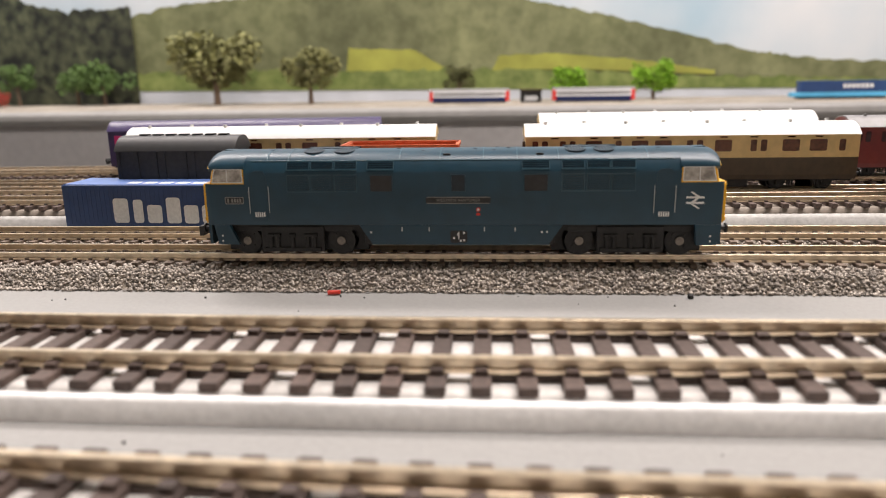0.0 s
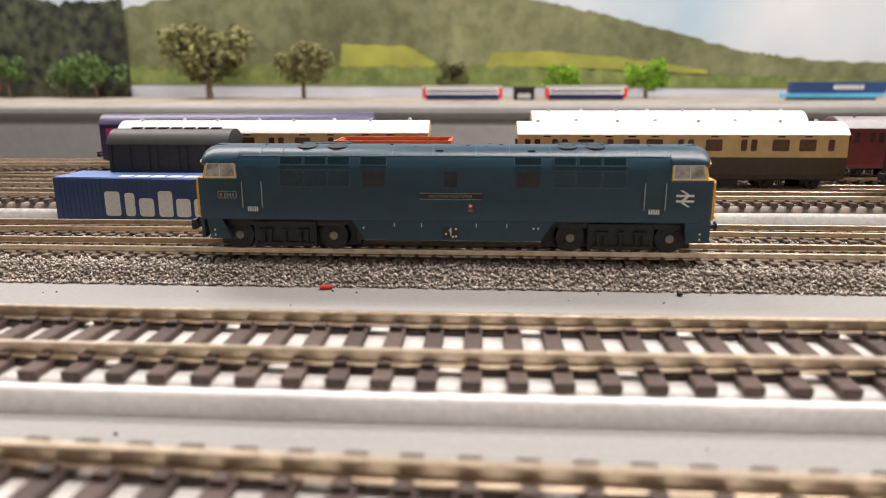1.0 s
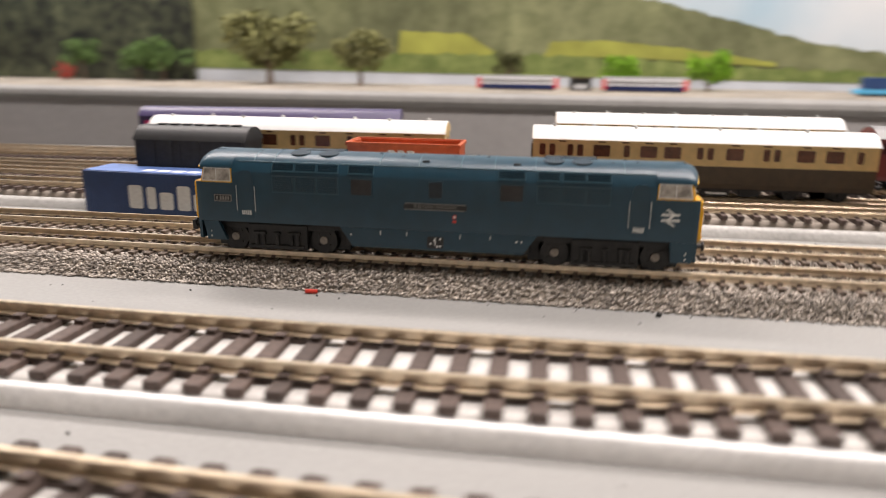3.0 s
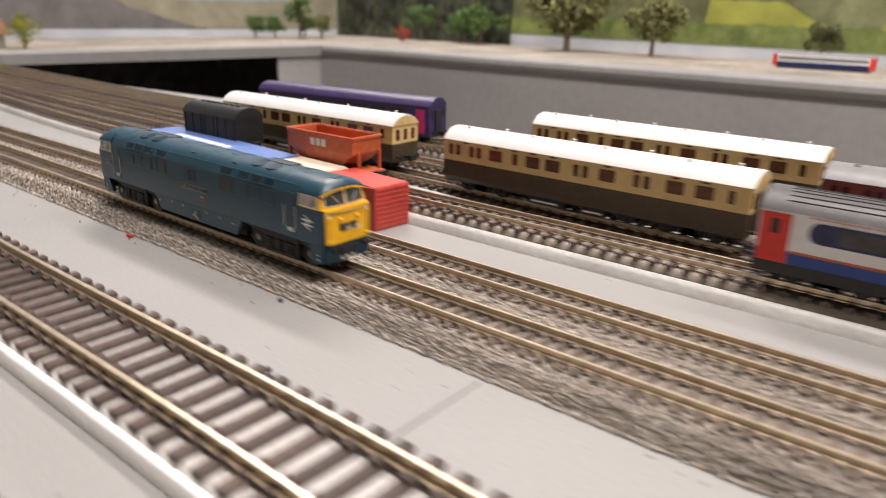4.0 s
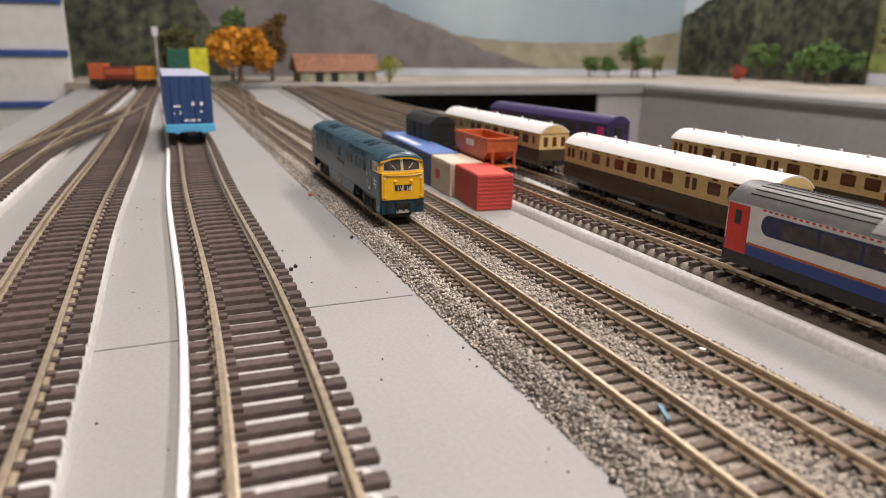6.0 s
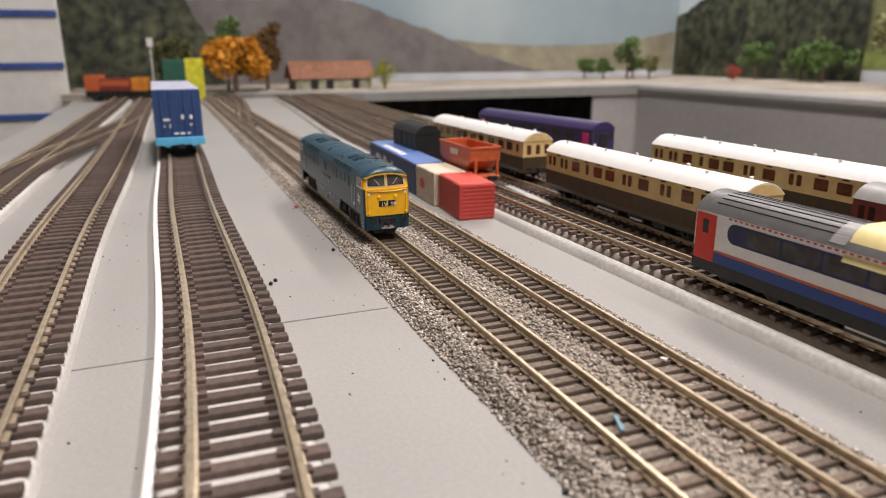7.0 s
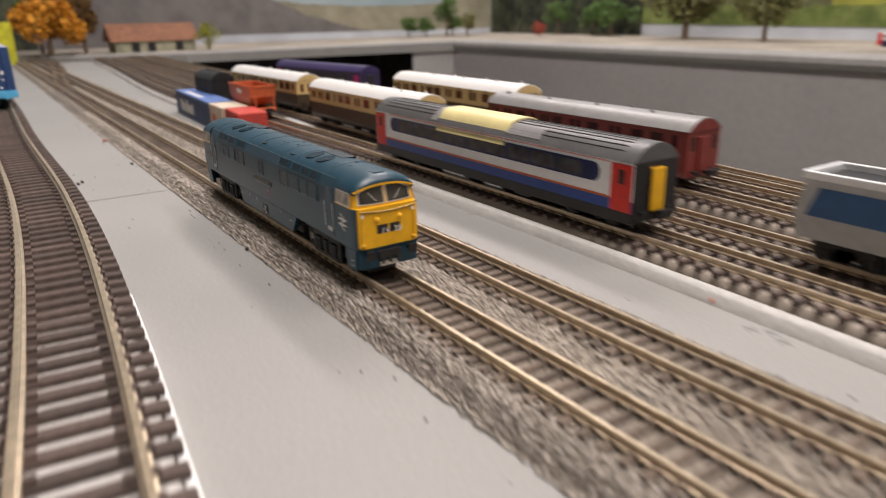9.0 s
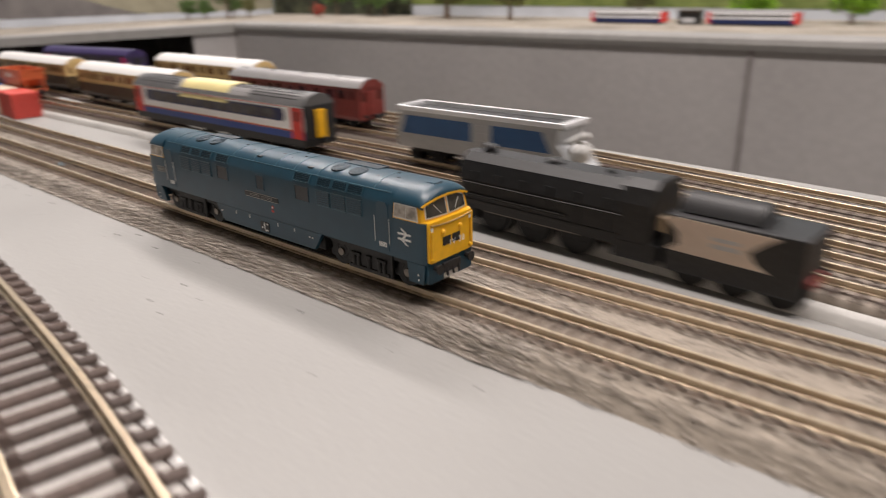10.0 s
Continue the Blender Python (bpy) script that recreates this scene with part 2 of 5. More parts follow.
def plate(bm, pts, o, u, v, t):
    o, u, v = Vector(o), Vector(u).normalized(), Vector(v).normalized()
    n = u.cross(v)
    return loft(bm, [[o + u * a + v * b + n * d for a, b in pts] for d in (0, t)])


def rect(x0, x1, z0, z1):
    return [(x0, z0), (x1, z0), (x1, z1), (x0, z1)]


def rounded(x0, x1, z0, z1, r, seg=4):
    pts = []
    for cx, cz, a0 in ((x1 - r, z0 + r, -90), (x1 - r, z1 - r, 0), (x0 + r, z1 - r, 90), (x0 + r, z0 + r, 180)):
        for i in range(seg + 1):
            a = radians(a0 + 90 * i / seg)
            pts.append((cx + r * math.cos(a), cz + r * math.sin(a)))
    return pts


def arch(hw, z0, z1, seg=10, power=2.2):
    """Roof outline from one eave over the crown to the other."""
    pts = []
    for i in range(seg + 1):
        c = math.cos(math.pi * i / seg)
        pts.append((hw * c, z0 + (z1 - z0) * (1 - abs(c) ** power)))
    return pts


def mesh_of(name, bm, material):
    for v in bm.verts:
        v.co *= 0.001
    bmesh.ops.recalc_face_normals(bm, faces=bm.faces)
    me = bpy.data.meshes.new(name)
    bm.to_mesh(me)
    bm.free()
    me.materials.append(material)
    return me


def lettering(name, words, size, material, parent, o, u, v, label=""):
    """Raised letters centred on o, running along u with their height along v; size in millimetres."""
    data = bpy.data.curves.new(name, "FONT")
    data.body, data.size, data.extrude = words, size * 0.001, 0.00003
    data.align_x, data.align_y = "CENTER", "CENTER"
    data.space_character = 1.15
    tmp = new(name, data)
    me = bpy.data.meshes.new_from_object(tmp.evaluated_get(bpy.context.evaluated_depsgraph_get()))
    bpy.data.objects.remove(tmp)
    me.materials.clear()
    me.materials.append(material)
    ob = new(name, me)
    ob.parent = parent
    u, v = Vector(u).normalized(), Vector(v).normalized()
    m = Matrix((u, v, u.cross(v))).transposed().to_4x4()
    ob.matrix_basis = Matrix.Translation(Vector(o) * 0.001) @ m
    return tagged(ob, label)


def sheet(name, verts, faces, material, parent, label="", kind=""):
    me = bpy.data.meshes.new(name)
    me.from_pydata(verts, [], faces)
    me.materials.append(material)
    ob = new(name, me)
    ob.parent = parent
    return tagged(ob, label, kind=kind)


# ---- large structure ----
# unseen enclosure: pale walls and ceiling are added to bounce the lamps' light
def room():
    floor = thing("floor", "grey-brown carpet of the layout room", "floor", kind="structure")
    part("carpet", box(bmesh.new(), -2300, 2600, -1900, 1900, -930, -900), CARPET, floor)
    for name, b in (("wall_north", (-2300, 2600, 1800, 1900, -900, 1400)), ("wall_south", (-2300, 2600, -1900, -1800, -900, 1400)),
                    ("wall_west", (-2300, -2200, -1800, 1800, -900, 1400)), ("wall_east", (2500, 2600, -1800, 1800, -900, 1400))):
        w = thing(name, "unseen off-white room wall added to bounce light", "wall", kind="structure")
        part("plaster", box(bmesh.new(), *b), PLASTER, w)
    c = thing("ceiling", "unseen pale ceiling added to bounce light", "ceiling", kind="structure")
    part("plaster", box(bmesh.new(), -2300, 2600, -1900, 1900, 1400, 1430), PLASTER, c)


DZ = 9.5   # the scenic decks' level


def baseboard():
    b = thing("ground", "pale grey painted baseboard with fine scratches and seams", "baseboard", kind="structure")
    edge = [(-1085, -210), (-748, -209), (-350, -211), (300, -216), (1500, -216), (1500, 120), (800, 110), (640, 150), (511, 178), (392, 189), (257, 196), (-259, 247), (-538, 217), (-940, 226), (-1085, 226)]
    bm = bmesh.new()
    loft(bm, [[(x, y, z) for x, y in edge] for z in (-18, 0)])
    part("board", bm, BOARD, b)
    bm = bmesh.new()
    for x, y0, y1 in ((136, -103, -82), (124, -50, -17), (480, 50, 62)):
        box(bm, x - 0.35, x + 0.35, y0, y1, -0.2, 0.12)
    part("seam", bm, mat("dark_board_seam", (0.16, 0.155, 0.15), 0.8, scale=400), b, "dark joint between boards")


def deck():
    d = thing("platform_deck", "raised scenic deck with pale rounded edge", "deck", kind="structure")
    bm = bmesh.new()
    loft(bm, [[(x, 856, DZ), (x, 1262, DZ), (x, 1262, DZ - 13), (x, 856, DZ - 13)] for x in (-1302, 1200)])
    part("deck_ground", bm, DECK, d, "tan gravelly scenic ground")
    bm = bmesh.new()
    prof = [(858, 0.5), (888, 0.5), (888, -19), (849, -19), (846.5, -11), (848, -4), (852, -0.8)]
    loft(bm, [[(x, y, DZ + z) for y, z in prof] for x in (-915, -500, 0, 500, 1200)])
    part("deck_edge", bm, LIP, d, "pale grey rounded deck edge")
    bm = bmesh.new()
    for x0, x1 in ((-915, 245), (247, 1200)):
        box(bm, x0, x1, 854, 867, -900, DZ - 19)
    part("fascia", bm, FASCIA, d, "grey painted fascia with a vertical joint")
    bm = bmesh.new()
    box(bm, 243.5, 248.5, 851.5, 854.5, -900, DZ - 19, 0.4)
    part("joint_strip", bm, mat("fascia_joint", (0.17, 0.15, 0.145), 0.7, scale=90), d)
    w = thing("west_deck", "raised scenic deck across the end of the yard", "deck", kind="structure")
    bm = bmesh.new()
    loft(bm, [[(-1302, y, DZ), (x, y, DZ), (x, y, DZ - 11), (-1302, y, DZ - 11)] for x, y in ((-1040, -230), (-994, 32), (-926, 229), (-917, 262), (-917, 854))])
    part("deck_ground", bm, DECK, w, "tan gravelly scenic ground")
    bm = bmesh.new()
    line = [(-994, 32, 8), (-926, 226, 11), (-915, 262, 18), (-915, 856, 22)]
    loft(bm, [[(x + 3, y, DZ + 0.5), (x + 6.5, y, DZ - 3), (x + 6.5, y, DZ - low), (x - 16, y, DZ - low), (x - 16, y, DZ + 0.5)] for x, y, low in line])
    part("deck_edge", bm, LIP, w, "pale grey deck edge")
    bm = bmesh.new()
    box(bm, -921, -916, 744, 860, -900, DZ - 21)
    part("fascia", bm, FASCIA, w, "grey fascia panel beside the opening")
    # added dark sheets: the opening's shade is put into their colour
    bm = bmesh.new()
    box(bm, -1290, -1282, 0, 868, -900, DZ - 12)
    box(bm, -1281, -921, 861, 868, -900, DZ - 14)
    part("understructure", bm, UNDERSHADE, w, "dark sheets standing for the shade under the deck")


def backdrop():
    b = thing("backdrop", "printed landscape backscene of wooded hills and a lake", "backdrop", z=10, kind="structure")
    bm = bmesh.new()
    box(bm, -1302, 1250, 1263, 1270, -60, 760)
    part("printed_sky", bm, SKY, b, "pale blue printed sky with soft cloud")
    part("printed_sky", box(bmesh.new(), -1310, -1303, -700, 1262, -60, 760), SKYDIM, b, "printed sky, its colour dimmed for weaker light at the west")

    def layer(name, top, low, y, material, label, west=False, rough=6.0, step=7):
        xs = np.arange(top[0][0], top[-1][0], step)
        zs = np.interp(xs, [p[0] for p in top], [p[1] for p in top])
        pts = [(float(x), float(z + rough * noise.noise((x * 0.04, y, 0)) + 0.5 * rough * noise.noise((x * 0.14, y, 3)))) for x, z in zip(xs, zs)]
        lows = np.interp(xs, [p[0] for p in low], [p[1] for p in low])
        bm = bmesh.new()
        if west:
            rows = [[bm.verts.new((y, a, z)) for a, z in pts], [bm.verts.new((y, float(a), float(z))) for a, z in zip(xs, lows)]]
        else:
            rows = [[bm.verts.new((a, y, z)) for a, z in pts], [bm.verts.new((float(a), y, float(z))) for a, z in zip(xs, lows)]]
        for i in range(len(xs) - 1):
            bm.faces.new((rows[0][i], rows[0][i + 1], rows[1][i + 1], rows[1][i]))
        part(name, bm, material, b, label)

    ground = [(-1302, -4), (1250, -4)]
    layer("printed_hill", [(-840, 164), (-735, 171), (-660, 190), (-505, 204), (-350, 211), (-178, 220), (-36, 212), (105, 182), (214, 160), (365, 122), (504, 85), (633, 68), (756, 62), (1250, 40)], ground, 1260, HILL, "wooded hillside print", rough=6)
    layer("printed_lake", [(-840, 32), (-186, 22), (763, 15), (1250, 12)], ground, 1257, WATER, "pale lake print", rough=0.7)
    layer("printed_field", [(-290, 54), (-286, 104), (-150, 98), (-78, 56)], [(-290, 54), (-78, 56)], 1258, FIELD, "yellow-green field print", rough=3)
    layer("printed_field", [(3, 55), (19, 86), (130, 87), (271, 74), (444, 49)], [(3, 54), (150, 57), (444, 42)], 1258, FIELD, "yellow-green field print", rough=3)
    layer("printed_hedge", [(-755, 62), (-455, 64), (-290, 59), (-58, 60), (174, 55), (414, 40), (829, 29)], [(-755, 26), (829, 12)], 1256, HEDGE, "hedgerow print", rough=10)
    layer("printed_forest", [(-1300, 150), (-1225, 182), (-1090, 224), (-980, 222), (-940, 200), (-850, 186), (-722, 192)], [(-1302, -4), (-722, -4)], 1255, FOREST, "dark woodland print", rough=12)
    layer("printed_ridge", [(517, 125), (585, 95), (660, 86), (817, 79), (969, 80), (1074, 84), (1258, 116)], [(480, -4), (1260, -4)], -1300, RIDGE, "pale ridge print", west=True, rough=3)
    layer("printed_mountain", [(-480, 240), (-16, 174), (94, 176), (184, 178), (248, 186), (310, 180), (362, 174), (443, 144), (585, 94), (660, 62), (816, 20), (939, 1)], [(-480, -4), (939, -4)], -1298, HILL2, "grey-green mountain print", west=True, rough=4)
    layer("printed_forest", [(-480, 310), (-180, 296), (-60, 244), (-14, 190), (30, 105), (60, 35)], [(-480, -4), (60, -4)], -1296, FOREST, "dark woodland print", west=True, rough=18)
    layer("printed_shore", [(307, 18), (1250, 14)], [(307, -4), (1250, -4)], -1294, WATER, "pale shore print", west=True, rough=0.7)


# ---- tracks ----
def sweep(bm, xs, yf, off, prof):
    rings = []
    for x in xs:
        s = (yf(x + 1) - yf(x - 1)) / 2
        k = 1 / math.hypot(1, s)
        rings.append([(x - s * k * (off + a), yf(x) + k * (off + a), b) for a, b in prof])
    return loft(bm, rings)


def rail_profile(h, w, top):
    b = top - h
    return [(-w, b), (w, b), (w, b + 0.16 * h), (0.22 * w, b + 0.28 * h), (0.22 * w, b + 0.66 * h), (0.52 * w, b + 0.74 * h), (0.52 * w, top - 0.05 * h), (0.4 * w, top),
            (-0.4 * w, top), (-0.52 * w, top - 0.05 * h), (-0.52 * w, b + 0.74 * h), (-0.22 * w, b + 0.66 * h), (-0.22 * w, b + 0.28 * h), (-w, b + 0.16 * h)]


def curve_of(points):
    px, py = [p[0] for p in points], [p[1] for p in points]

    def yf(x):
        return sum(float(np.interp(x + d, px, py)) for d in (-60, -30, 0, 30, 60)) / 5
    return yf


def sleeper_mesh(gauge, length, width, high, chair, material=None):
    bm = bmesh.new()
    box(bm, -width / 2, width / 2, -length / 2, length / 2, -high, 0, 0.12 * width)
    for y in (-gauge / 2, gauge / 2):
        for s in (-1, 1):
            box(bm, -width * 0.32, width * 0.32, y + s * chair * 0.75 - chair * 0.4, y + s * chair * 0.75 + chair * 0.4, 0, chair * 0.42)
    return mesh_of("sleeper", bm, material or (SLEEP if gauge > 12 else SLEEPN))


OO, NN, NS = None, None, None


def track(label, points, x0, x1, big, top, near=None, bed=None, bedlow=0.0, bedmat=None, step=12, group=""):
    """A stretch of track along y(x). near: the stretch whose sleepers are separate pieces; bed: half-widths of the underlay."""
    global OO, NN, NS
    if OO is None:
        OO, NN = sleeper_mesh(16.5, 30, 3.2, 1.7, 2.3), sleeper_mesh(9.0, 16.6, 1.75, 1.1, 1.2)
        NS = sleeper_mesh(9.0, 18.2, 2.1, 1.6, 1.2, SLEEP)
    gauge, h, w, pitch, me = (16.5, 2.6, 1.25, 7.0, OO) if big else (9.0, 1.9, 0.85, 5.5, NS) if bed else (9.0, 1.9, 0.85, 4.46, NN)
    yf = curve_of(points)
    t = thing("railway_track", label, "railway track", group=group or "yard tracks")
    xs = list(np.arange(x0, x1, step)) + [x1]
    for s in (-1, 1):
        bm = bmesh.new()
        sweep(bm, xs, yf, s * (gauge / 2 + 0.52 * w), rail_profile(h, w, top))
        part("rail", bm, RAIL, t, "", 40)
    base = top - h
    far = []
    i0 = int(math.ceil(x0 / pitch))
    for i in range(i0, int(x1 / pitch)):
        x = i * pitch
        sl = (yf(x + 1) - yf(x - 1)) / 2
        m = pose(x * 0.001, yf(x) * 0.001, base * 0.001, 0, 0, math.degrees(math.atan(sl)) + random.uniform(-0.8, 0.8))
        if near and near[0] < x < near[1]:
            ob = new("sleeper", me)
            ob.parent, ob.matrix_basis = t, m
        else:
            far.append(m)
    if far:
        v = np.array([q.co[:] for q in me.vertices])
        f = [list(p.vertices) for p in me.polygons]
        vs, fs = [], []
        for m in far:
            a = np.array(m)
            fs += [[k + len(vs) for k in q] for q in f]
            vs += (v @ a[:3, :3].T + a[:3, 3]).tolist()
        sheet("sleeper_run", vs, fs, me.materials[0], t, "distant run of brown sleepers", "stuff")
    if big:
        bm = bmesh.new()
        for i in range(i0, int(min(x1, 460) / pitch)):
            x = (i + 0.5) * pitch
            if x > -260:
                for s in (-1, 1):
                    if (i + (s > 0) * 2) % 4:
                        box(bm, x - 2.1, x + 2.1, yf(x) + s * 8.6 - 1.1, yf(x) + s * 8.6 + 1.1, base - 1.6, base - 0.5)
        part("sleeper_web", bm, SLEEP, t, "dark web joining the sleepers", kind="stuff")
    if big and bed and bed[0] == 15.3:
        bm = bmesh.new()
        sweep(bm, xs, yf, -bed[0] - 1.0, [(-1.1, 0), (1.0, 0), (1.0, 3.9), (0.6, 4.3), (-0.4, 4.3), (-0.9, 3.6)])
        part("underlay_edge", bm, FOAMW, t, "bright white cut edge of the foam", 60)
        bm = bmesh.new()
        sweep(bm, [x for x in xs if x > 250], yf, bed[1] + 0.6, [(-1.0, 0), (1.1, 0), (0.9, 3.4), (0.3, 4.0), (-1.0, 4.0)])
        part("underlay_edge", bm, FOAMW, t, "bright white cut edge of the foam", 60)
    if bed and bed[0] == 9.4:
        bm = bmesh.new()
        sweep(bm, xs, yf, -bed[0] - 0.9, [(-2.4, 0), (1.0, 0), (1.0, 3.6), (-0.4, 3.6), (-1.6, 2.6)])
        part("underlay_edge", bm, FOAML, t, "pale edge of the foam strip", 60)
    if bed:
        bm = bmesh.new()
        a, b, z1 = bed[0], bed[1], base - 1.5
        sweep(bm, xs, yf, 0, [(-a, bedlow), (b, bedlow), (b - 0.3, z1 * 0.5), (b - 1.0, z1 - 0.3), (b - 2.0, z1), (-a + 2.0, z1), (-a + 1.0, z1 - 0.3), (-a + 0.3, z1 * 0.5)])
        part("underlay", bm, bedmat or FOAM, t, "", 60)
    return t


def ballast():
    b = thing("ballast", "mixed grey ballast stones round the running lines", "ballast", kind="stuff")
    rng = np.random.default_rng(4)
    bm = bmesh.new()
    prof = [(-14.6, 0.0), (-11.4, 3.4), (-8.5, 4.4), (34, 4.4), (38, 3.2), (41.5, 0.0)]
    loft(bm, [[(x, y, z) for y, z in prof] for x in (-900, 1000)])
    part("ballast_bed", bm, BED, b)
    n = 62000
    x = np.concatenate([rng.uniform(-160, 480, int(n * 0.78)), rng.uniform(-420, 720, n - int(n * 0.78))])
    y = np.where(rng.random(n) < 0.4, rng.uniform(-15.6, -7.5, n), rng.uniform(-8, 42.5, n))
    top = np.interp(y, [p[0] for p in prof], [p[1] for p in prof])
    inside = (np.abs(y) < 4.2) | (np.abs(y - 25.2) < 4.2)
    under = ((np.abs(y) < 8.6) | (np.abs(y - 25.2) < 8.6)) & (np.abs((x / 4.46 + 0.5) % 1 - 0.5) < 0.24)
    keep = ~(under & (rng.random(n) < 0.97)) & ~(inside & (rng.random(n) < 0.4)) & (np.abs(np.abs(y) - 4.9) > 0.75) & (np.abs(np.abs(y - 25.2) - 4.9) > 0.75)
    x, y, top, inside = x[keep], y[keep], top[keep], inside[keep]
    n = len(x)
    r = rng.uniform(0.28, 0.62, n) * np.where(inside, 0.75, 1.0)
    z = top + np.where(inside, 0.0, 0.28) + rng.uniform(-0.15, 0.3, n)
    octa = np.array([(1, 0, 0), (-1, 0, 0), (0, 1, 0), (0, -1, 0), (0, 0, 1), (0, 0, -1)], float)
    tri = np.array([(0, 2, 4), (2, 1, 4), (1, 3, 4), (3, 0, 4), (2, 0, 5), (1, 2, 5), (3, 1, 5), (0, 3, 5)])
    a = rng.uniform(0, 6.283, n)
    v = octa[None] * (1 + rng.uniform(-0.35, 0.35, (n, 6, 1))) + rng.uniform(-0.25, 0.25, (n, 6, 3))
    c, s = np.cos(a)[:, None], np.sin(a)[:, None]
    v = np.stack([v[..., 0] * c - v[..., 1] * s, v[..., 0] * s + v[..., 1] * c, v[..., 2] * 0.8], -1) * r[:, None, None]
    v += np.stack([x, y, z], -1)[:, None]
    faces = (tri[None] + 6 * np.arange(n)[:, None, None]).reshape(-1, 3)
    me = bpy.data.meshes.new("ballast_stones")
    me.vertices.add(n * 6), me.loops.add(len(faces) * 3), me.polygons.add(len(faces))
    me.vertices.foreach_set("co", (v * 0.001).astype(np.float32).ravel())
    me.loops.foreach_set("vertex_index", faces.astype(np.int32).ravel())
    me.polygons.foreach_set("loop_start", np.arange(0, len(faces) * 3, 3, dtype=np.int32))
    me.polygons.foreach_set("loop_total", np.full(len(faces), 3, dtype=np.int32))
    me.update(calc_edges=True)
    me.materials.append(STONE)
    ob = new("ballast_stones", me)
    ob.parent = b
    tagged(ob, kind="stuff")


RT3 = 9.0  # rail top of the foam-bedded siding
RT = 7.5   # rail top of the small-gauge lines
RB = 8.6   # rail top of the large-gauge lines


def tracks():
    track("small-gauge running line in grey ballast under the locomotive", [(-2000, 0), (2000, 0)], -930, 1000, False, RT, (-330, 560), step=100)
    track("small-gauge running line beside the containers", [(-2000, 21), (-640, 21), (-240, 22.5), (0, 25), (2000, 25.6)], -930, 1000, False, RT, (-330, 560), step=40)
    t3 = [(-2000, 170), (-675, 105), (-399, 84), (-246, 75), (-78, 75.2), (40, 76.5), (157, 79.2), (305, 79.2), (420, 74), (525, 64), (800, 34)]
    track("small-gauge siding on grey foam underlay", t3, -920, 800, False, RT3, (-330, 560), (9.4, 9.4), bedmat=FOAMG)
    t4 = [(-2000, 215), (-670, 130), (-396, 113), (-242, 109), (-142, 109), (-15, 110), (40, 106.5), (146, 105.4), (327, 105), (420, 101), (519, 87), (800, 46)]
    track("small-gauge siding holding the cream coaches", t4, -920, 800, False, RT, (-330, 560), (9.2, 9.2), bedmat=FOAMG)
    t4b = [(-2000, 200), (-464, 136), (-239, 131), (0, 135), (159, 139.5), (277, 139.5), (416, 125), (474, 117), (800, 72)]
    track("small-gauge siding holding the maroon coach", t4b, -920, 800, False, RT, (200, 560), (9.2, 9.2), bedmat=FOAMG)
    t5 = [(-2000, 210), (-460, 158), (-236, 154), (-180, 159.5), (-114, 168), (-48, 171), (30, 163), (92, 160.4), (154, 160), (202, 160), (287, 157), (416, 145), (519, 131), (800, 92)]
    track("small-gauge back siding beside the fascia", t5, -920, 800, False, RT3, (200, 560), (9.2, 9.2), bedmat=FOAMG)
    t6 = [(-2000, 250), (-657, 190), (-457, 182), (-233, 182), (-114, 192), (0, 195), (130, 186), (330, 166)]
    track("empty small-gauge siding at the back edge", t6, -920, 330, False, RT, None, (9.2, 9.2), bedmat=EARTH)
    ta = [(-2000, -82), (-771, -66), (-422, -63.5), (-180, -64), (-69, -66.4), (0, -67), (70, -65.6), (125, -65), (175, -66), (222, -68.7), (287, -73), (362, -79.9), (383, -82.6), (419, -86.2), (465, -93.8), (560, -116), (700, -152)]
    track("large-gauge line on white foam strip", ta, -985, 640, True, RB, (-330, 480), (15.3, 14.2), bedmat=FOAM)
    tb = [(-2000, -70), (-779, -98), (-503, -105), (-269, -109), (-100, -113.5), (0, -118), (130, -118), (200, -117.5), (500, -126), (800, -152)]
    track("large-gauge line along the board's front", tb, -985, 640, True, RB, (-330, 480), (14.6, 15.4), bedmat=FOAM)
    tc = [(-2000, -100), (-654, -144), (-433, -152), (-231, -160), (0, -167), (200, -171)]
    track("large-gauge loop by the board's edge", tc, -985, 100, True, RB, None, (16, 16), bedmat=FOAM)
    tx = [(-660, -101), (-533, -105), (-367, -130), (-214, -160), (-100, -165)]
    track("large-gauge crossover between two lines", tx, -560, -170, True, RB + 0.02, None)
    tl = [(-2000, 90), (-750, 34), (-595, 20), (-456, 5), (-350, 0.5)]
    track("small-gauge turnout leading to the running line", tl, -930, -400, False, RT + 0.03, None, (9.5, 9.5), bedmat=EARTH)


# ---- rolling stock ----
WHEELSETS = []


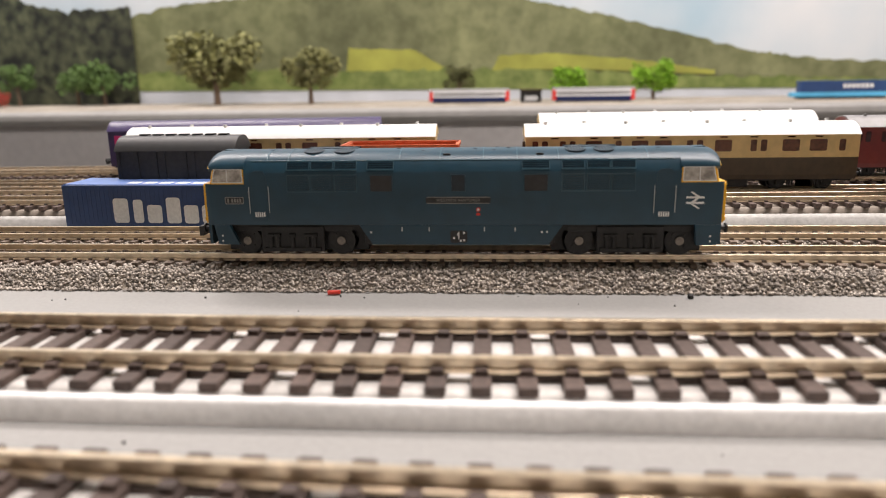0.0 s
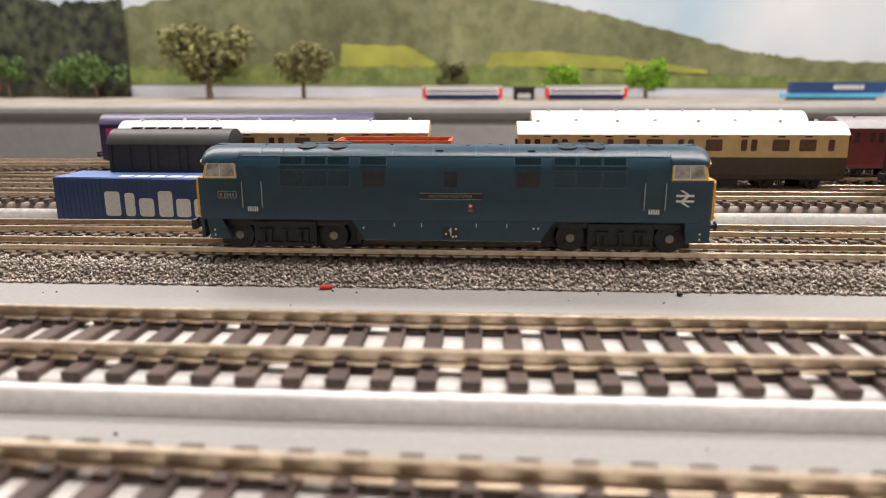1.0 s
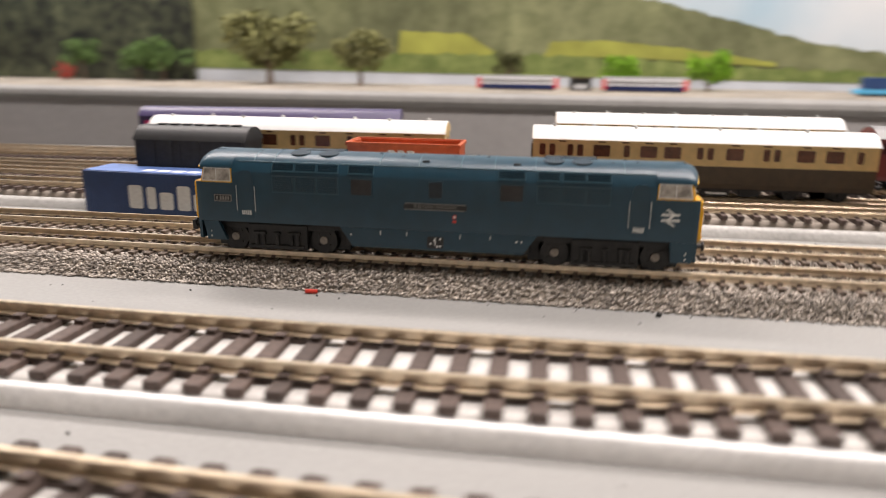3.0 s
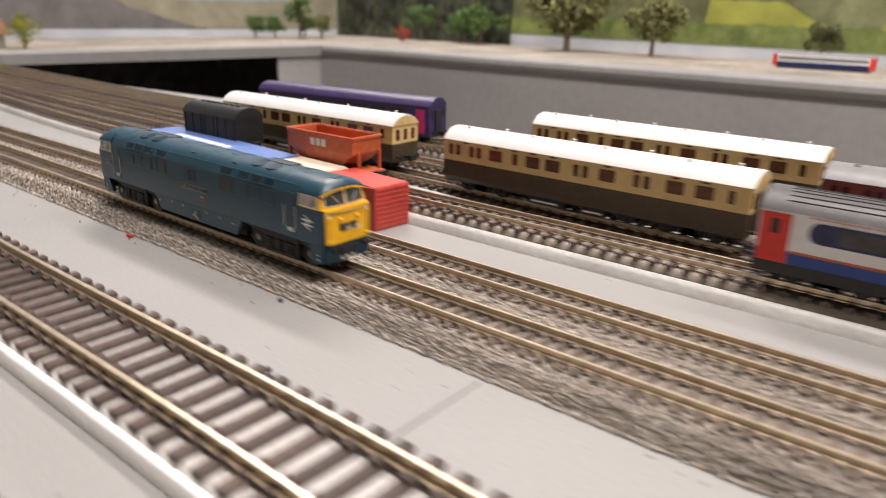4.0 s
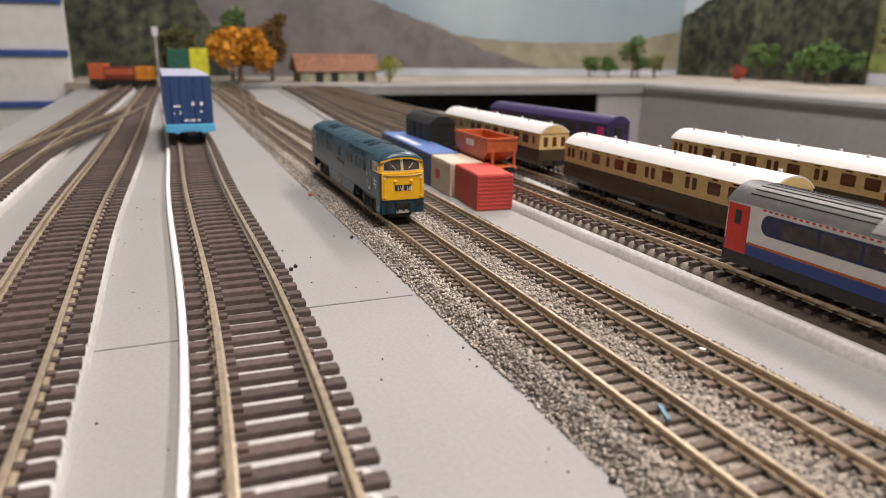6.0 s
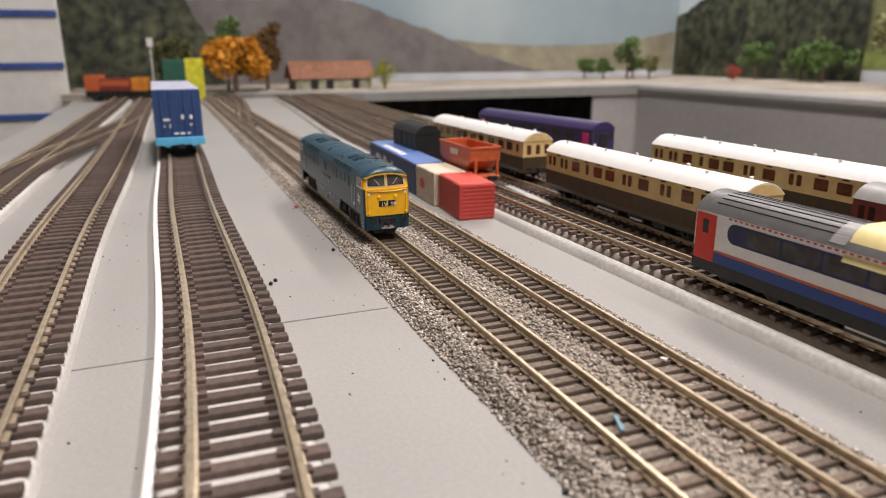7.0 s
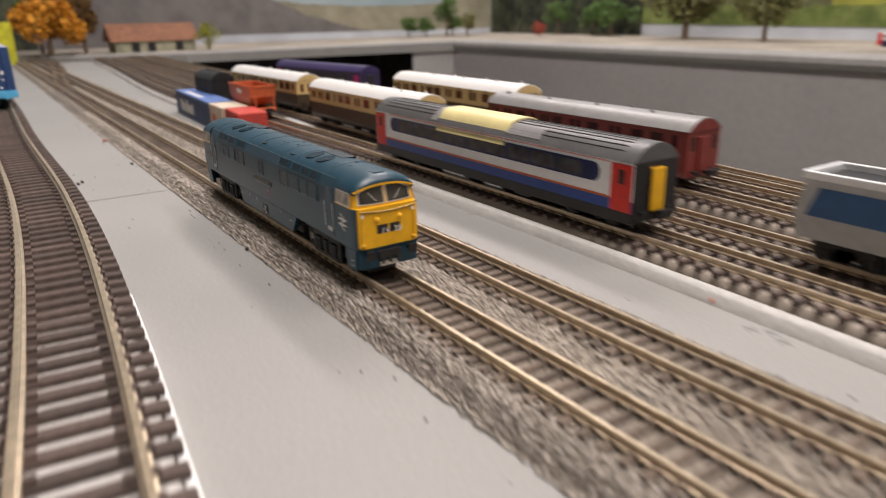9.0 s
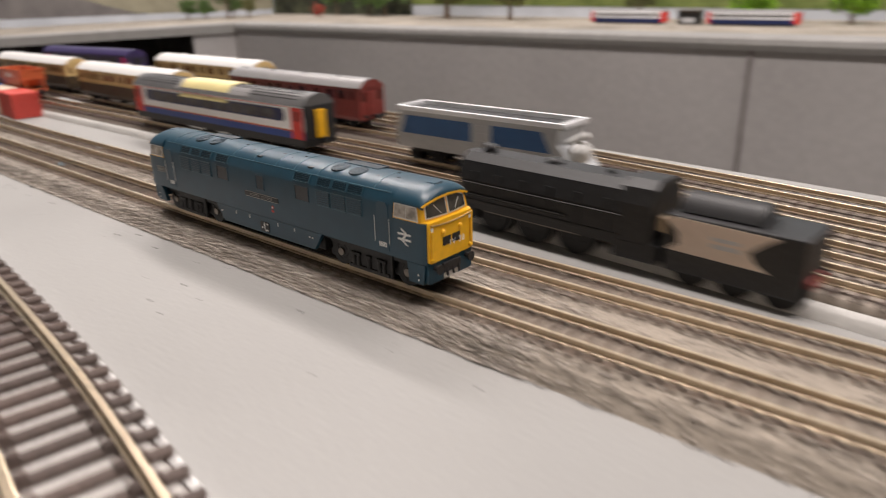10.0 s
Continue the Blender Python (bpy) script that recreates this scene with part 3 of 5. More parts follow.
def wheelset(parent, x, r, gauge=9.0, material=BOGIE, rolls=False, hub=STEEL):
    """Two flanged wheels on an axle; its own origin is the axle's middle."""
    bm = bmesh.new()
    for s in (-1, 1):
        y = s * gauge / 2
        cyl(bm, (0, y - s * 0.6, 0), (0, y + s * 1.2, 0), r, 24)
        cyl(bm, (0, y - s * 1.0, 0), (0, y - s * 0.6, 0), r + 0.5, 24)
        for k in range(4):
            a = math.pi / 4 + k * math.pi / 2
            cyl(bm, (0.58 * r * math.cos(a), y + s * 1.1, 0.58 * r * math.sin(a)), (0.58 * r * math.cos(a), y + s * 1.45, 0.58 * r * math.sin(a)), 0.13 * r, 8)
    cyl(bm, (0, -gauge / 2, 0), (0, gauge / 2, 0), 0.7, 8)
    ws = part("wheelset", bm, material, parent, "", 40)
    bm = bmesh.new()
    for s in (-1, 1):
        cyl(bm, (0, s * (gauge / 2 + 1.0), 0), (0, s * (gauge / 2 + 1.7), 0), 0.3 * r, 12)
    part("hub", bm, hub, ws, "dull metal wheel hub")
    ws.location = (x * 0.001, 0, r * 0.001)
    if rolls:
        WHEELSETS.append((ws, x, r))
    return ws


def bogie(parent, x, base, r, hw, gauge=9.0, rolls=False, axles=(-1, 1)):
    bm = bmesh.new()
    for s in (-1, 1):
        y = s * hw
        box(bm, x - base / 2 - r * 0.5, x + base / 2 + r * 0.5, y - 0.5, y + 0.5, r * 1.15, r * 1.75, 0.15)
        box(bm, x - 2.6, x + 2.6, y - 0.7, y + 0.9 * s + 0.2, r * 0.45, r * 1.5, 0.2)
        for d in (-1, 1):
            box(bm, x + d * base / 2 - 1.1, x + d * base / 2 + 1.1, y - 0.6, y + 0.6, r * 0.62, r * 1.3, 0.2)
            for k in (-0.9, 0, 0.9):
                cyl(bm, (x + d * 4.6 + k, y + s * 0.3, r * 0.55), (x + d * 4.6 + k, y + s * 0.3, r * 1.3), 0.34, 6)
    box(bm, x - 3, x + 3, -hw, hw, r * 1.1, r * 1.9)
    part("bogie_frame", bm, BOGIE, parent, "black bogie side frame with springs")
    for a in axles:
        wheelset(parent, x + a * base / 2, r, gauge, rolls=rolls)


def coupling(parent, x, s, z=6.2):
    bm = bmesh.new()
    box(bm, min(x, x + s * 5), max(x, x + s * 5), -0.7, 0.7, z - 0.7, z + 0.4)
    box(bm, min(x + s * 4, x + s * 5.4), max(x + s * 4, x + s * 5.4), -2.3, 2.3, z - 1.4, z + 1.2, 0.2)
    part("coupling", bm, BLACK, parent, "black plastic coupler")


SIDE = 8.95


def px(p):
    """A place along the locomotive's side, from a side view drawn in slight perspective."""
    return 0.45 + 0.985 * (0.145265 * p - 118.0979) / (0.00004073 * p + 1)


def pz(p):
    return 3.2 + (434 - p) * 0.1445


def locomotive():
    t = thing("locomotive", "blue diesel-hydraulic model locomotive with yellow ends and silver window frames", "model locomotive", 0, 0, RT)
    low = [(8.75, 8.3), (SIDE, 9.5), (SIDE, 21.2), (8.75, 21.9), (7.6, 24.1), (7.0, 24.75), (5.7, 25.5), (3.8, 26.1), (1.9, 26.42), (0, 26.52)]
    full = low + [(-y, z) for y, z in low[-2::-1]]

    body = part("body", loft(bmesh.new(), [[(x, y, z) for y, z in full] for x in (-53.5, 53.5)]), BLUE, t, "semi-gloss rail blue body shell", 38)
    waist = 18.7
    lowcab = [(8.75, 8.3), (SIDE, 9.5), (SIDE, waist)]
    lowcab = lowcab + [(-y, z) for y, z in lowcab[::-1]]
    eave = [(8.8, 22.45), (8.75, 22.9), (8.3, 23.7), (7.3, 24.65), (5.85, 25.45), (3.9, 26.08), (1.9, 26.44), (0, 26.54)]
    eave = eave + [(-y, z) for y, z in eave[-2::-1]]

    def glass_x(y, z):
        return 64.9 - 0.014 * y * y - 0.24 * (z - waist)

    def glass_top(y):
        return 22.75 + 2.3 * (1 - min(1, abs(y) / 8.4) ** 2.2)
    for e in (-1, 1):
        rows = [[(e * x, y * k, z) for y, z in lowcab] for x, k in ((53.5, 1), (61.8, 1), (63.6, 0.995), (64.7, 0.98), (65.2, 0.95))]
        part("cab_side", loft(bmesh.new(), rows if e > 0 else rows[::-1]), BLUE, body, "", 38)
        rows = []
        for x, drop, k in ((53.3, 0, 1.0), (58, 0.0, 1.0), (61.0, 0.05, 1.0), (62.6, 0.3, 0.998), (63.7, 0.7, 0.994), (64.4, 1.2, 0.988), (64.8, 1.75, 0.98)):
            def put(y, z, sink):
                bend = 0.013 * y * y * max(0, (x - 58) / 6.7)
                return (e * (x - bend), y * k, z - drop * max(0, (z - 22.2) / 4.35) - sink)
            rows.append([put(y, z, 0) for y, z in eave] + [put(y * 0.93, z, 0.55) for y, z in eave[::-1]])
        part("cab_roof", loft(bmesh.new(), rows if e > 0 else rows[::-1]), BLUE, body, "domed cab roof with an overhanging brow", 38)
        lip = []
        for x, sink in ((64.3, 0.25), (64.95, 0.25)):
            ring = []
            for k, low in ((1.0, 0), (0.95, 0.5)):
                ys = np.linspace(-8.6, 8.6, 19) * k
                pts = [(e * (x - 0.013 * y * y), y, 24.35 - 1.65 * abs(y / 8.6) ** 2.2 - sink + 0.28 - low) for y in ys]
                ring += pts if low == 0 else pts[::-1]
            lip.append(ring)
        part("brow_edge", loft(bmesh.new(), lip if e < 0 else lip[::-1]), YELLOW, body, "yellow edge below the cab brow", 38)
        plan = [(53.6, SIDE - 0.04), (62.8, SIDE - 0.04), (63.6, 8.6)] + [(glass_x(y, waist), y) for y in np.linspace(8.0, -8.0, 13)] + [(63.6, -8.6), (62.8, -SIDE + 0.04), (53.6, -SIDE + 0.04)]
        up = []
        for x, y in plan:
            h = glass_top(y) - waist
            up.append((e * (x - 0.24 * h * (x > 55)), y * 0.955, waist + h))
        base = [(e * x, y, waist - 0.05) for x, y in plan]
        cab = part("cab_windows", loft(bmesh.new(), [base, up] if e < 0 else [base[::-1], up[::-1]]), YELLOW, body, "yellow cab window surround", 20)
        ledge = [(62.5, 8.75), (63.8, 8.7), (64.7, 8.45), (65.6, 7.9), (65.75, 4), (65.75, -4), (65.6, -7.9), (64.7, -8.45), (63.8, -8.7), (62.5, -8.75)]
        part("waist_ledge", loft(bmesh.new(), [[(e * x, y, z) for x, y in ledge] for z in (waist - 0.3, waist + 0.12)]), YELLOW, body, "", 30)
    # lower skirts
    for pts in ([(px(632), pz(399)), (px(997), pz(399)), (px(972), pz(434)), (px(656), pz(434))],
                [(px(360), pz(399)), (px(392), pz(399)), (px(410), pz(434)), (px(367), pz(434))],
                [(px(1236), pz(399)), (px(1285), pz(399)), (px(1281), pz(434)), (px(1240), pz(434))]):
        for s in (-1, 1):
            bm = bmesh.new()
            plate(bm, pts, (0, s * 7.6, 0), (1, 0, 0), (0, 0, 1), -1.2 * s if s > 0 else 1.2)
            part("skirt", bm, BLUE, body)
    # grilles: each a recessed frame with slats
    def grille(p0, p1, q0, q1, sloped, n):
        for s in (-1, 1):
            if sloped:
                o, v, off = (0, s * 8.72, 22.0), (0, -s * 1.15, 2.2), 0.12
                z0, z1 = 0.12, 2.22
            else:
                o, v, off = (0, s * SIDE, 0), (0, 0, 1), 0.1
                z0, z1 = pz(q1), pz(q0)
            u = (1, 0, 0)
            d = 1 if s < 0 else -1
            bm = bmesh.new()
            plate(bm, rect(px(p0), px(p1), z0, z1), o, u, v, d * 0.1)
            g = part("grille", bm, BLUEL, body, "dark louvred grille")
            bm = bmesh.new()
            h = (z1 - z0) / n
            for i in range(n):
                plate(bm, rect(px(p0) + 0.1, px(p1) - 0.1, z0 + (i + (0.3 if sloped else 0.06)) * h, z0 + (i + (0.6 if sloped else 0.84)) * h), o, u, v, d * 0.3)
            part("slat", bm, BLUE, g)
            bm = bmesh.new()
            for r in (rect(px(p0) - 0.14, px(p1) + 0.14, z0 - 0.14, z0), rect(px(p0) - 0.14, px(p1) + 0.14, z1, z1 + 0.14), rect(px(p0) - 0.14, px(p0), z0, z1), rect(px(p1), px(p1) + 0.14, z0, z1)):
                plate(bm, r, o, u, v, d * (0.36 if sloped else 0.2))
            part("grille_rim", bm, RIMLIGHT, g)
    for p0, p1 in ((507, 546), (550, 588), (592, 630), (994, 1032), (1038, 1077), (1081, 1121)):
        grille(p0, p1, 287, 302, True, 4)
        grille(p0, p1, 312, 340, False, 7)
    for p0, p1 in ((650, 696), (924, 971)):
        grille(p0, p1, 289, 302, True, 4)
    # body windows
    for p0, p1, m in ((655, 693, WIND), (928, 968, WIND), (799, 822, BLUEL)):
        for s in (-1, 1):
            bm = bmesh.new()
            plate(bm, rect(px(p0), px(p1), pz(340), pz(313)), (0, s * SIDE, 0), (1, 0, 0), (0, 0, 1), -s * 0.06)
            w = part("window", bm, m, body, "dark brown-tinted side window")
            bm = bmesh.new()
            for r in (rect(px(p0) - 0.2, px(p1) + 0.2, pz(340) - 0.2, pz(340)), rect(px(p0) - 0.2, px(p1) + 0.2, pz(313), pz(313) + 0.2), rect(px(p0) - 0.2, px(p0), pz(340), pz(313)), rect(px(p1), px(p1) + 0.2, pz(340), pz(313))):
                plate(bm, r, (0, s * SIDE, 0), (1, 0, 0), (0, 0, 1), -s * 0.15)
            part("window_frame", bm, BLUE, w)
    # cab side windows with yellow surrounds
    for e in (-1, 1):
        for s in (-1, 1):
            u = (e, 0, 0)
            d = -s * e
            o = (0, s * SIDE, 18.7)
            v = (0, -s * 0.1, 1)
            bm = bmesh.new()
            plate(bm, [(53.5, 0.0), (63.3, 0.0), (62.4, 4.1), (53.7, 4.1)], o, u, v, d * 0.1)
            w = part("cab_window", bm, YELLOW, body, "cab side window in a yellow surround")
            bm = bmesh.new()
            plate(bm, [(53.8, 0.25), (63.0, 0.25), (62.2, 3.85), (54.0, 3.85)], o, u, v, d * 0.2)
            part("window_frame", bm, SILVER, w, "silver window frame")
            bm = bmesh.new()
            plate(bm, [(54.1, 0.55), (58.3, 0.55), (58.3, 3.55), (54.25, 3.55)], o, u, v, d * 0.24)
            plate(bm, [(58.55, 0.55), (62.65, 0.55), (61.95, 3.55), (58.55, 3.55)], o, u, v, d * 0.24)
            part("pane", bm, CABIN, w, "clear pane over a pale cab interior")
    # door, handrails, printed panels
    for e in (-1, 1):
        for s in (-1, 1):
            bm = bmesh.new()
            for a in (47.3, 52.3):
                cyl(bm, (e * a, s * (SIDE + 0.35), pz(377)), (e * a, s * (SIDE + 0.35), pz(331)), 0.085, 8)
            part("handrail", bm, SILVER, body, "pale metal door handrails")
            bm = bmesh.new()
            mid = e * 49.8
            plate(bm, [(mid - 2.0, 9.5), (mid + 2.0, 9.5), (mid + 2.0, 20.8), (mid + 1.2, 22.0), (mid - 1.2, 22.0), (mid - 2.0, 20.8)], (0, s * (SIDE - 0.05), 0), (1, 0, 0), (0, 0, 1), -s * 0.16)
            part("cab_door", bm, BLUE, body)
            bm = bmesh.new()
            for k in range(5):
                plate(bm, rect(mid - 1.3 + k * 0.55, mid - 0.95 + k * 0.55, 10.4, 11.6), (0, s * (SIDE + 0.13), 0), (1, 0, 0), (0, 0, 1), -s * 0.05)
            part("data_panel", bm, WHITE, body, "small white data panel")
    # nameplate, number plate, markings on both sides
    for s in (-1, 1):
        u = (-s, 0, 0)
        y = s * SIDE
        bm = bmesh.new()
        plate(bm, rounded(-s * px(867) if s > 0 else px(754), -s * px(754) if s > 0 else px(867), pz(361.5), pz(350), 0.3), (0, y, 0), u, (0, 0, 1), 0.14)
        n = part("nameplate", bm, PLATE, body, "black nameplate with a pale rim")
        bm = bmesh.new()
        c = -s * (px(754) + px(867)) / 2
        plate(bm, rounded(c - 7.95, c + 7.95, pz(361.5) + 0.18, pz(350) - 0.18, 0.2), (0, y, 0), u, (0, 0, 1), 0.17)
        part("plate_field", bm, BLACK, n)
        lettering("plate_lettering", "WESTERN VENTURER", 1.0, PLATE, n, ((px(754) + px(867)) / 2, y + s * 0.2, (pz(361.5) + pz(350)) / 2), u, (0, 0, 1), "pale raised capitals")
        c = px(407) if s < 0 else -px(407)
        bm = bmesh.new()
        plate(bm, rounded(-2.75, 2.75, pz(361.5), pz(349), 0.3), (c, y, 0), u, (0, 0, 1), 0.14)
        n = part("number_plate", bm, PLATE, body, "small black plate with pale bars")
        bm = bmesh.new()
        plate(bm, rounded(-2.55, 2.55, pz(361.5) + 0.18, pz(349) - 0.18, 0.2), (c, y, 0), u, (0, 0, 1), 0.17)
        part("plate_field", bm, BLACK, n)
        bm = bmesh.new()
        for k in (-1.8, -0.6, 0.2, 1.0, 1.8):
            plate(bm, rect(k - 0.25, k + 0.25, pz(358.5), pz(352)), (c, y, 0), u, (0, 0, 1), 0.2)
        part("plate_bar", bm, PLATE, n)
        # double-arrow emblem as plain bars
        c = px(1232) if s < 0 else -px(1232)
        bm = bmesh.new()
        za, zb = 15.05, 13.7
        plate(bm, rect(-2.45, 2.45, za - 0.25, za + 0.25), (c, y, 0), u, (0, 0, 1), 0.08)
        plate(bm, rect(-2.45, 2.45, zb - 0.25, zb + 0.25), (c, y, 0), u, (0, 0, 1), 0.08)
        for q in ([(-1.5, 16.4), (-0.75, 16.4), (1.2, 15.3), (0.35, 15.3)], [(-1.5, 13.5), (-0.6, 13.5), (1.5, 15.2), (0.6, 15.2)], [(1.5, 12.3), (0.75, 12.3), (-1.2, 13.4), (-0.35, 13.4)]):
            plate(bm, q, (c, y, 0), u, (0, 0, 1), 0.09)
        part("emblem", bm, WHITE, body, "white double-bar railway emblem")
        bm = bmesh.new()
        c = px(846)
        plate(bm, [(0.55 * math.cos(a * 0.5236), 0.55 * math.sin(a * 0.5236)) for a in range(12)], (c, y, pz(372)), u, (0, 0, 1), 0.1)
        plate(bm, rect(-0.5, 0.5, -0.3, 0.3), (c, y, pz(380)), u, (0, 0, 1), 0.1)
        k = part("roundel", bm, REDP, body, "red and white spot marking")
        bm = bmesh.new()
        plate(bm, [(0.33 * math.cos(a * 0.5236), 0.33 * math.sin(a * 0.5236)) for a in range(12)], (c, y, pz(372)), u, (0, 0, 1), 0.13)
        part("spot", bm, WHITE, k)
        bm = bmesh.new()
        for p in (709, 758, 857, 912):
            plate(bm, rect(-0.1, 0.1, pz(410), pz(403)), (px(p), y - s * 0.1, 0), u, (0, 0, 1), 0.12)
        for p, q in ((653, 412), (960, 411), (969, 411), (376, 418), (376, 427), (1268, 418), (1268, 427)):
            plate(bm, rect(-0.22, 0.22, -0.22, 0.22), (px(p), y - s * 0.1, pz(q)), u, (0, 0, 1), 0.12)
        part("marking", bm, WHITE, body, "tiny white tick markings")
        bm = bmesh.new()
        plate(bm, rounded(-2.1, 2.1, pz(430), pz(409), 0.5), (px(811), y - s * 0.12, 0), u, (0, 0, 1), 0.14)
        f = part("filler_recess", bm, BLACK, body, "black filler recess with white valves")
        bm = bmesh.new()
        for a, b in ((-1.2, 5.0), (1.3, 4.4), (1.3, 6.3), (-0.2, 5.9), (0.5, 4.3)):
            plate(bm, rect(a - 0.25, a + 0.25, b - 0.25, b + 0.25), (px(811), y, 0), u, (0, 0, 1), 0.1)
        plate(bm, rect(-0.16, 0.16, 4.6, 6.6), (px(811), y, 0), u, (0, 0, 1), 0.1)
        part("valve", bm, WHITE, f)
        bm = bmesh.new()
        plate(bm, [(px(686), 3.1), (px(938), 3.1), (px(938), 3.4), (px(686), 3.4)] if s < 0 else [(-px(938), 3.1), (-px(686), 3.1), (-px(686), 3.4), (-px(938), 3.4)], (0, y * 0.93, 0), u, (0, 0, 1), 0.1)
        part("sill_strip", bm, SILVER, body, "chipped pale lower edge")
    # roof detail: panel ribs, fans, vents
    bm = bmesh.new()
    roof = [(y, z) for y, z in full if z > 23.9]
    for p in (470, 508, 706, 778, 855, 915, 988, 1145):
        x = px(p)
        loft(bm, [[(x - 0.12, y * 1.008, z + 0.1) for y, z in roof] + [(x - 0.12, y * 0.96, z - 0.6) for y, z in roof[::-1]],
                  [(x + 0.12, y * 1.008, z + 0.1) for y, z in roof] + [(x + 0.12, y * 0.96, z - 0.6) for y, z in roof[::-1]]])
    for s in (-1, 1):
        cyl(bm, (-52, s * 7.5, 24.25), (52, s * 7.5, 24.25), 0.16, 6)
    # ribs take the paler blue as a painted highlight along panel lines
    part("roof_rib", bm, RIMLIGHT, body)
    for p in (548, 603, 1020, 1071):
        bm = bmesh.new()
        cyl(bm, (px(p), -2.66, 24.6), (px(p), -2.9, 26.36), 2.6, 28)
        f = part("roof_fan", bm, BLUEL, body, "round dark roof fan grille", 40)
        bm = bmesh.new()
        for k in range(-3, 4):
            w = math.sqrt(max(0, 2.6 ** 2 - (k * 0.72) ** 2))
            box(bm, k * 0.72 - 0.1, k * 0.72 + 0.1, -w, w, -0.1, 0.07)
        bm.transform(Matrix.Translation((px(p), -2.9, 26.36)) @ Matrix.Rotation(math.radians(7.8), 4, "X"))
        part("fan_bar", bm, BLUE, f)
    bm = bmesh.new()
    for p, y in ((470, -2), (500, 2), (700, -1), (745, -3), (755, 3), (840, -2), (845, -3.5), (873, -3), (880, 2), (900, -1), (1085, -2), (1125, -3), (1150, 1), (1170, -2)):
        box(bm, px(p) - 0.45, px(p) + 0.45, y - 0.25, y + 0.25, 25.17, 26.69 - 0.045 * y * y, 0.1)
    part("roof_vent", bm, BLACK, body, "small dark roof fittings")
    for a, b in ((530, 622), (1004, 1098)):
        bm = bmesh.new()
        box(bm, px(a), px(b), 0.6, 4.0, 25.57, 26.59, 0.1)
        f = part("roof_recess", bm, BLUEL, body, "long dark roof grille")
        bm = bmesh.new()
        for r in ((px(a) - 0.25, px(b) + 0.25, 0.35, 0.6), (px(a) - 0.25, px(b) + 0.25, 4.0, 4.25)):
            box(bm, r[0], r[1], r[2], r[3], 25.57, 26.67)
        part("recess_rim", bm, BLUE, f)
    bm = bmesh.new()
    for e in (-1, 1):
        loft(bm, [[(e * 58.6, y, 26.07), (e * 58.6, y, 26.52), (e * 61.6, y, 26.57), (e * 61.8, y, 25.77)] for y in (-1.5, 1.5)])
    part("roof_pod", bm, BLUE, body)
    for e in (-1, 1):
        part("horn_grille", box(bmesh.new(), e * 61.7 - 0.15, e * 61.7 + 0.2, -1.1, 1.1, 25.87, 26.42), BLACK, body, "dark horn opening")
    bm = bmesh.new()
    for p, q in ((955, 274), (790, 268)):
        box(bm, px(p) - 0.9, px(p) + 0.9, -6.2, -5.2, 24.77, 25.67)
    part("roof_step", bm, BLACK, body)
    # ends
    for e in (-1, 1):
        u, v = (0, e, 0), (0, 0, 1)
        n = part("cab_front", plate(bmesh.new(), rounded(-8.3, 8.3, 8.6, 18.75, 0.9), (e * 65.1, 0, 0), u, v, 0.75), YELLOW, t, "bright yellow cab front panel", 50)
        for s in (-1, 1):
            for grow, name, m, off, lab in ((0.0, "windscreen_frame", SILVER, 0.14, "silver windscreen frame"), (0.3, "windscreen", WSCREEN, 0.22, "dark windscreen pane")):
                near, far = [], []
                for y in np.linspace(0.25 + grow, 7.45 - grow, 9):
                    lo = 19.25 + grow + 0.02 * y
                    hi = max(lo + 0.3, 24.2 - grow - 1.85 * (y / 7.45) ** 2.3)
                    for z, row in ((lo, near), (hi, far)):
                        row.append((y * (1 - 0.010 * (z - waist)), z))
                bm = bmesh.new()
                outline = near + far[::-1]
                rings = [[(e * (glass_x(y, z) + d), s * y, z) for y, z in outline] for d in (-0.1, off)]
                mesh = [[bm.verts.new(p) for p in ring] for ring in rings]
                nn = len(near)
                for k in range(nn - 1):
                    bm.faces.new([mesh[1][k], mesh[1][k + 1], mesh[1][2 * nn - 2 - k], mesh[1][2 * nn - 1 - k]])
                for k in range(2 * nn):
                    bm.faces.new([mesh[0][k], mesh[0][(k + 1) % (2 * nn)], mesh[1][(k + 1) % (2 * nn)], mesh[1][k]])
                bmesh.ops.recalc_face_normals(bm, faces=bm.faces)
                part(name, bm, m, body, lab)
            bm = bmesh.new()
            cyl(bm, (e * (glass_x(2.6, 20.1) + 0.35), s * 2.6, 20.1), (e * (glass_x(4.6, 22.4) + 0.35), s * 4.6, 22.4), 0.09, 6)
            part("wiper", bm, SILVER, body)
            bm = bmesh.new()
            cyl(bm, (e * 66.05, s * 7.3, 10.0), (e * 66.05, s * 7.3, 16.6), 0.34, 8)
            part("lamp_rail", bm, YELLOW, n)
            bm = bmesh.new()
            bmesh.ops.create_uvsphere(bm, u_segments=10, v_segments=6, radius=0.75, matrix=Matrix.Translation((e * 65.95, s * 3.2, 15.6)))
            bmesh.ops.create_uvsphere(bm, u_segments=10, v_segments=6, radius=0.7, matrix=Matrix.Translation((e * 65.95, s * 7.2, 9.6)))
            part("lamp_bracket", bm, YELLOW, n, "", 40)
            bm = bmesh.new()
            plate(bm, rect(s * 7.1 - 0.4, s * 7.1 + 0.4, 16.5, 17.5), (e * 65.85, 0, 0), u, v, 0.1)
            part("marker", bm, WHITE, n, "small white and red marker")
            bm = bmesh.new()
            plate(bm, rect(s * 1.75 - 1.5, s * 1.75 + 1.5, 12.0, 14.2), (e * 65.85, 0, 0), u, v, 0.12)
            hc = part("headcode_box", bm, BLACK, n, "black headcode blind")
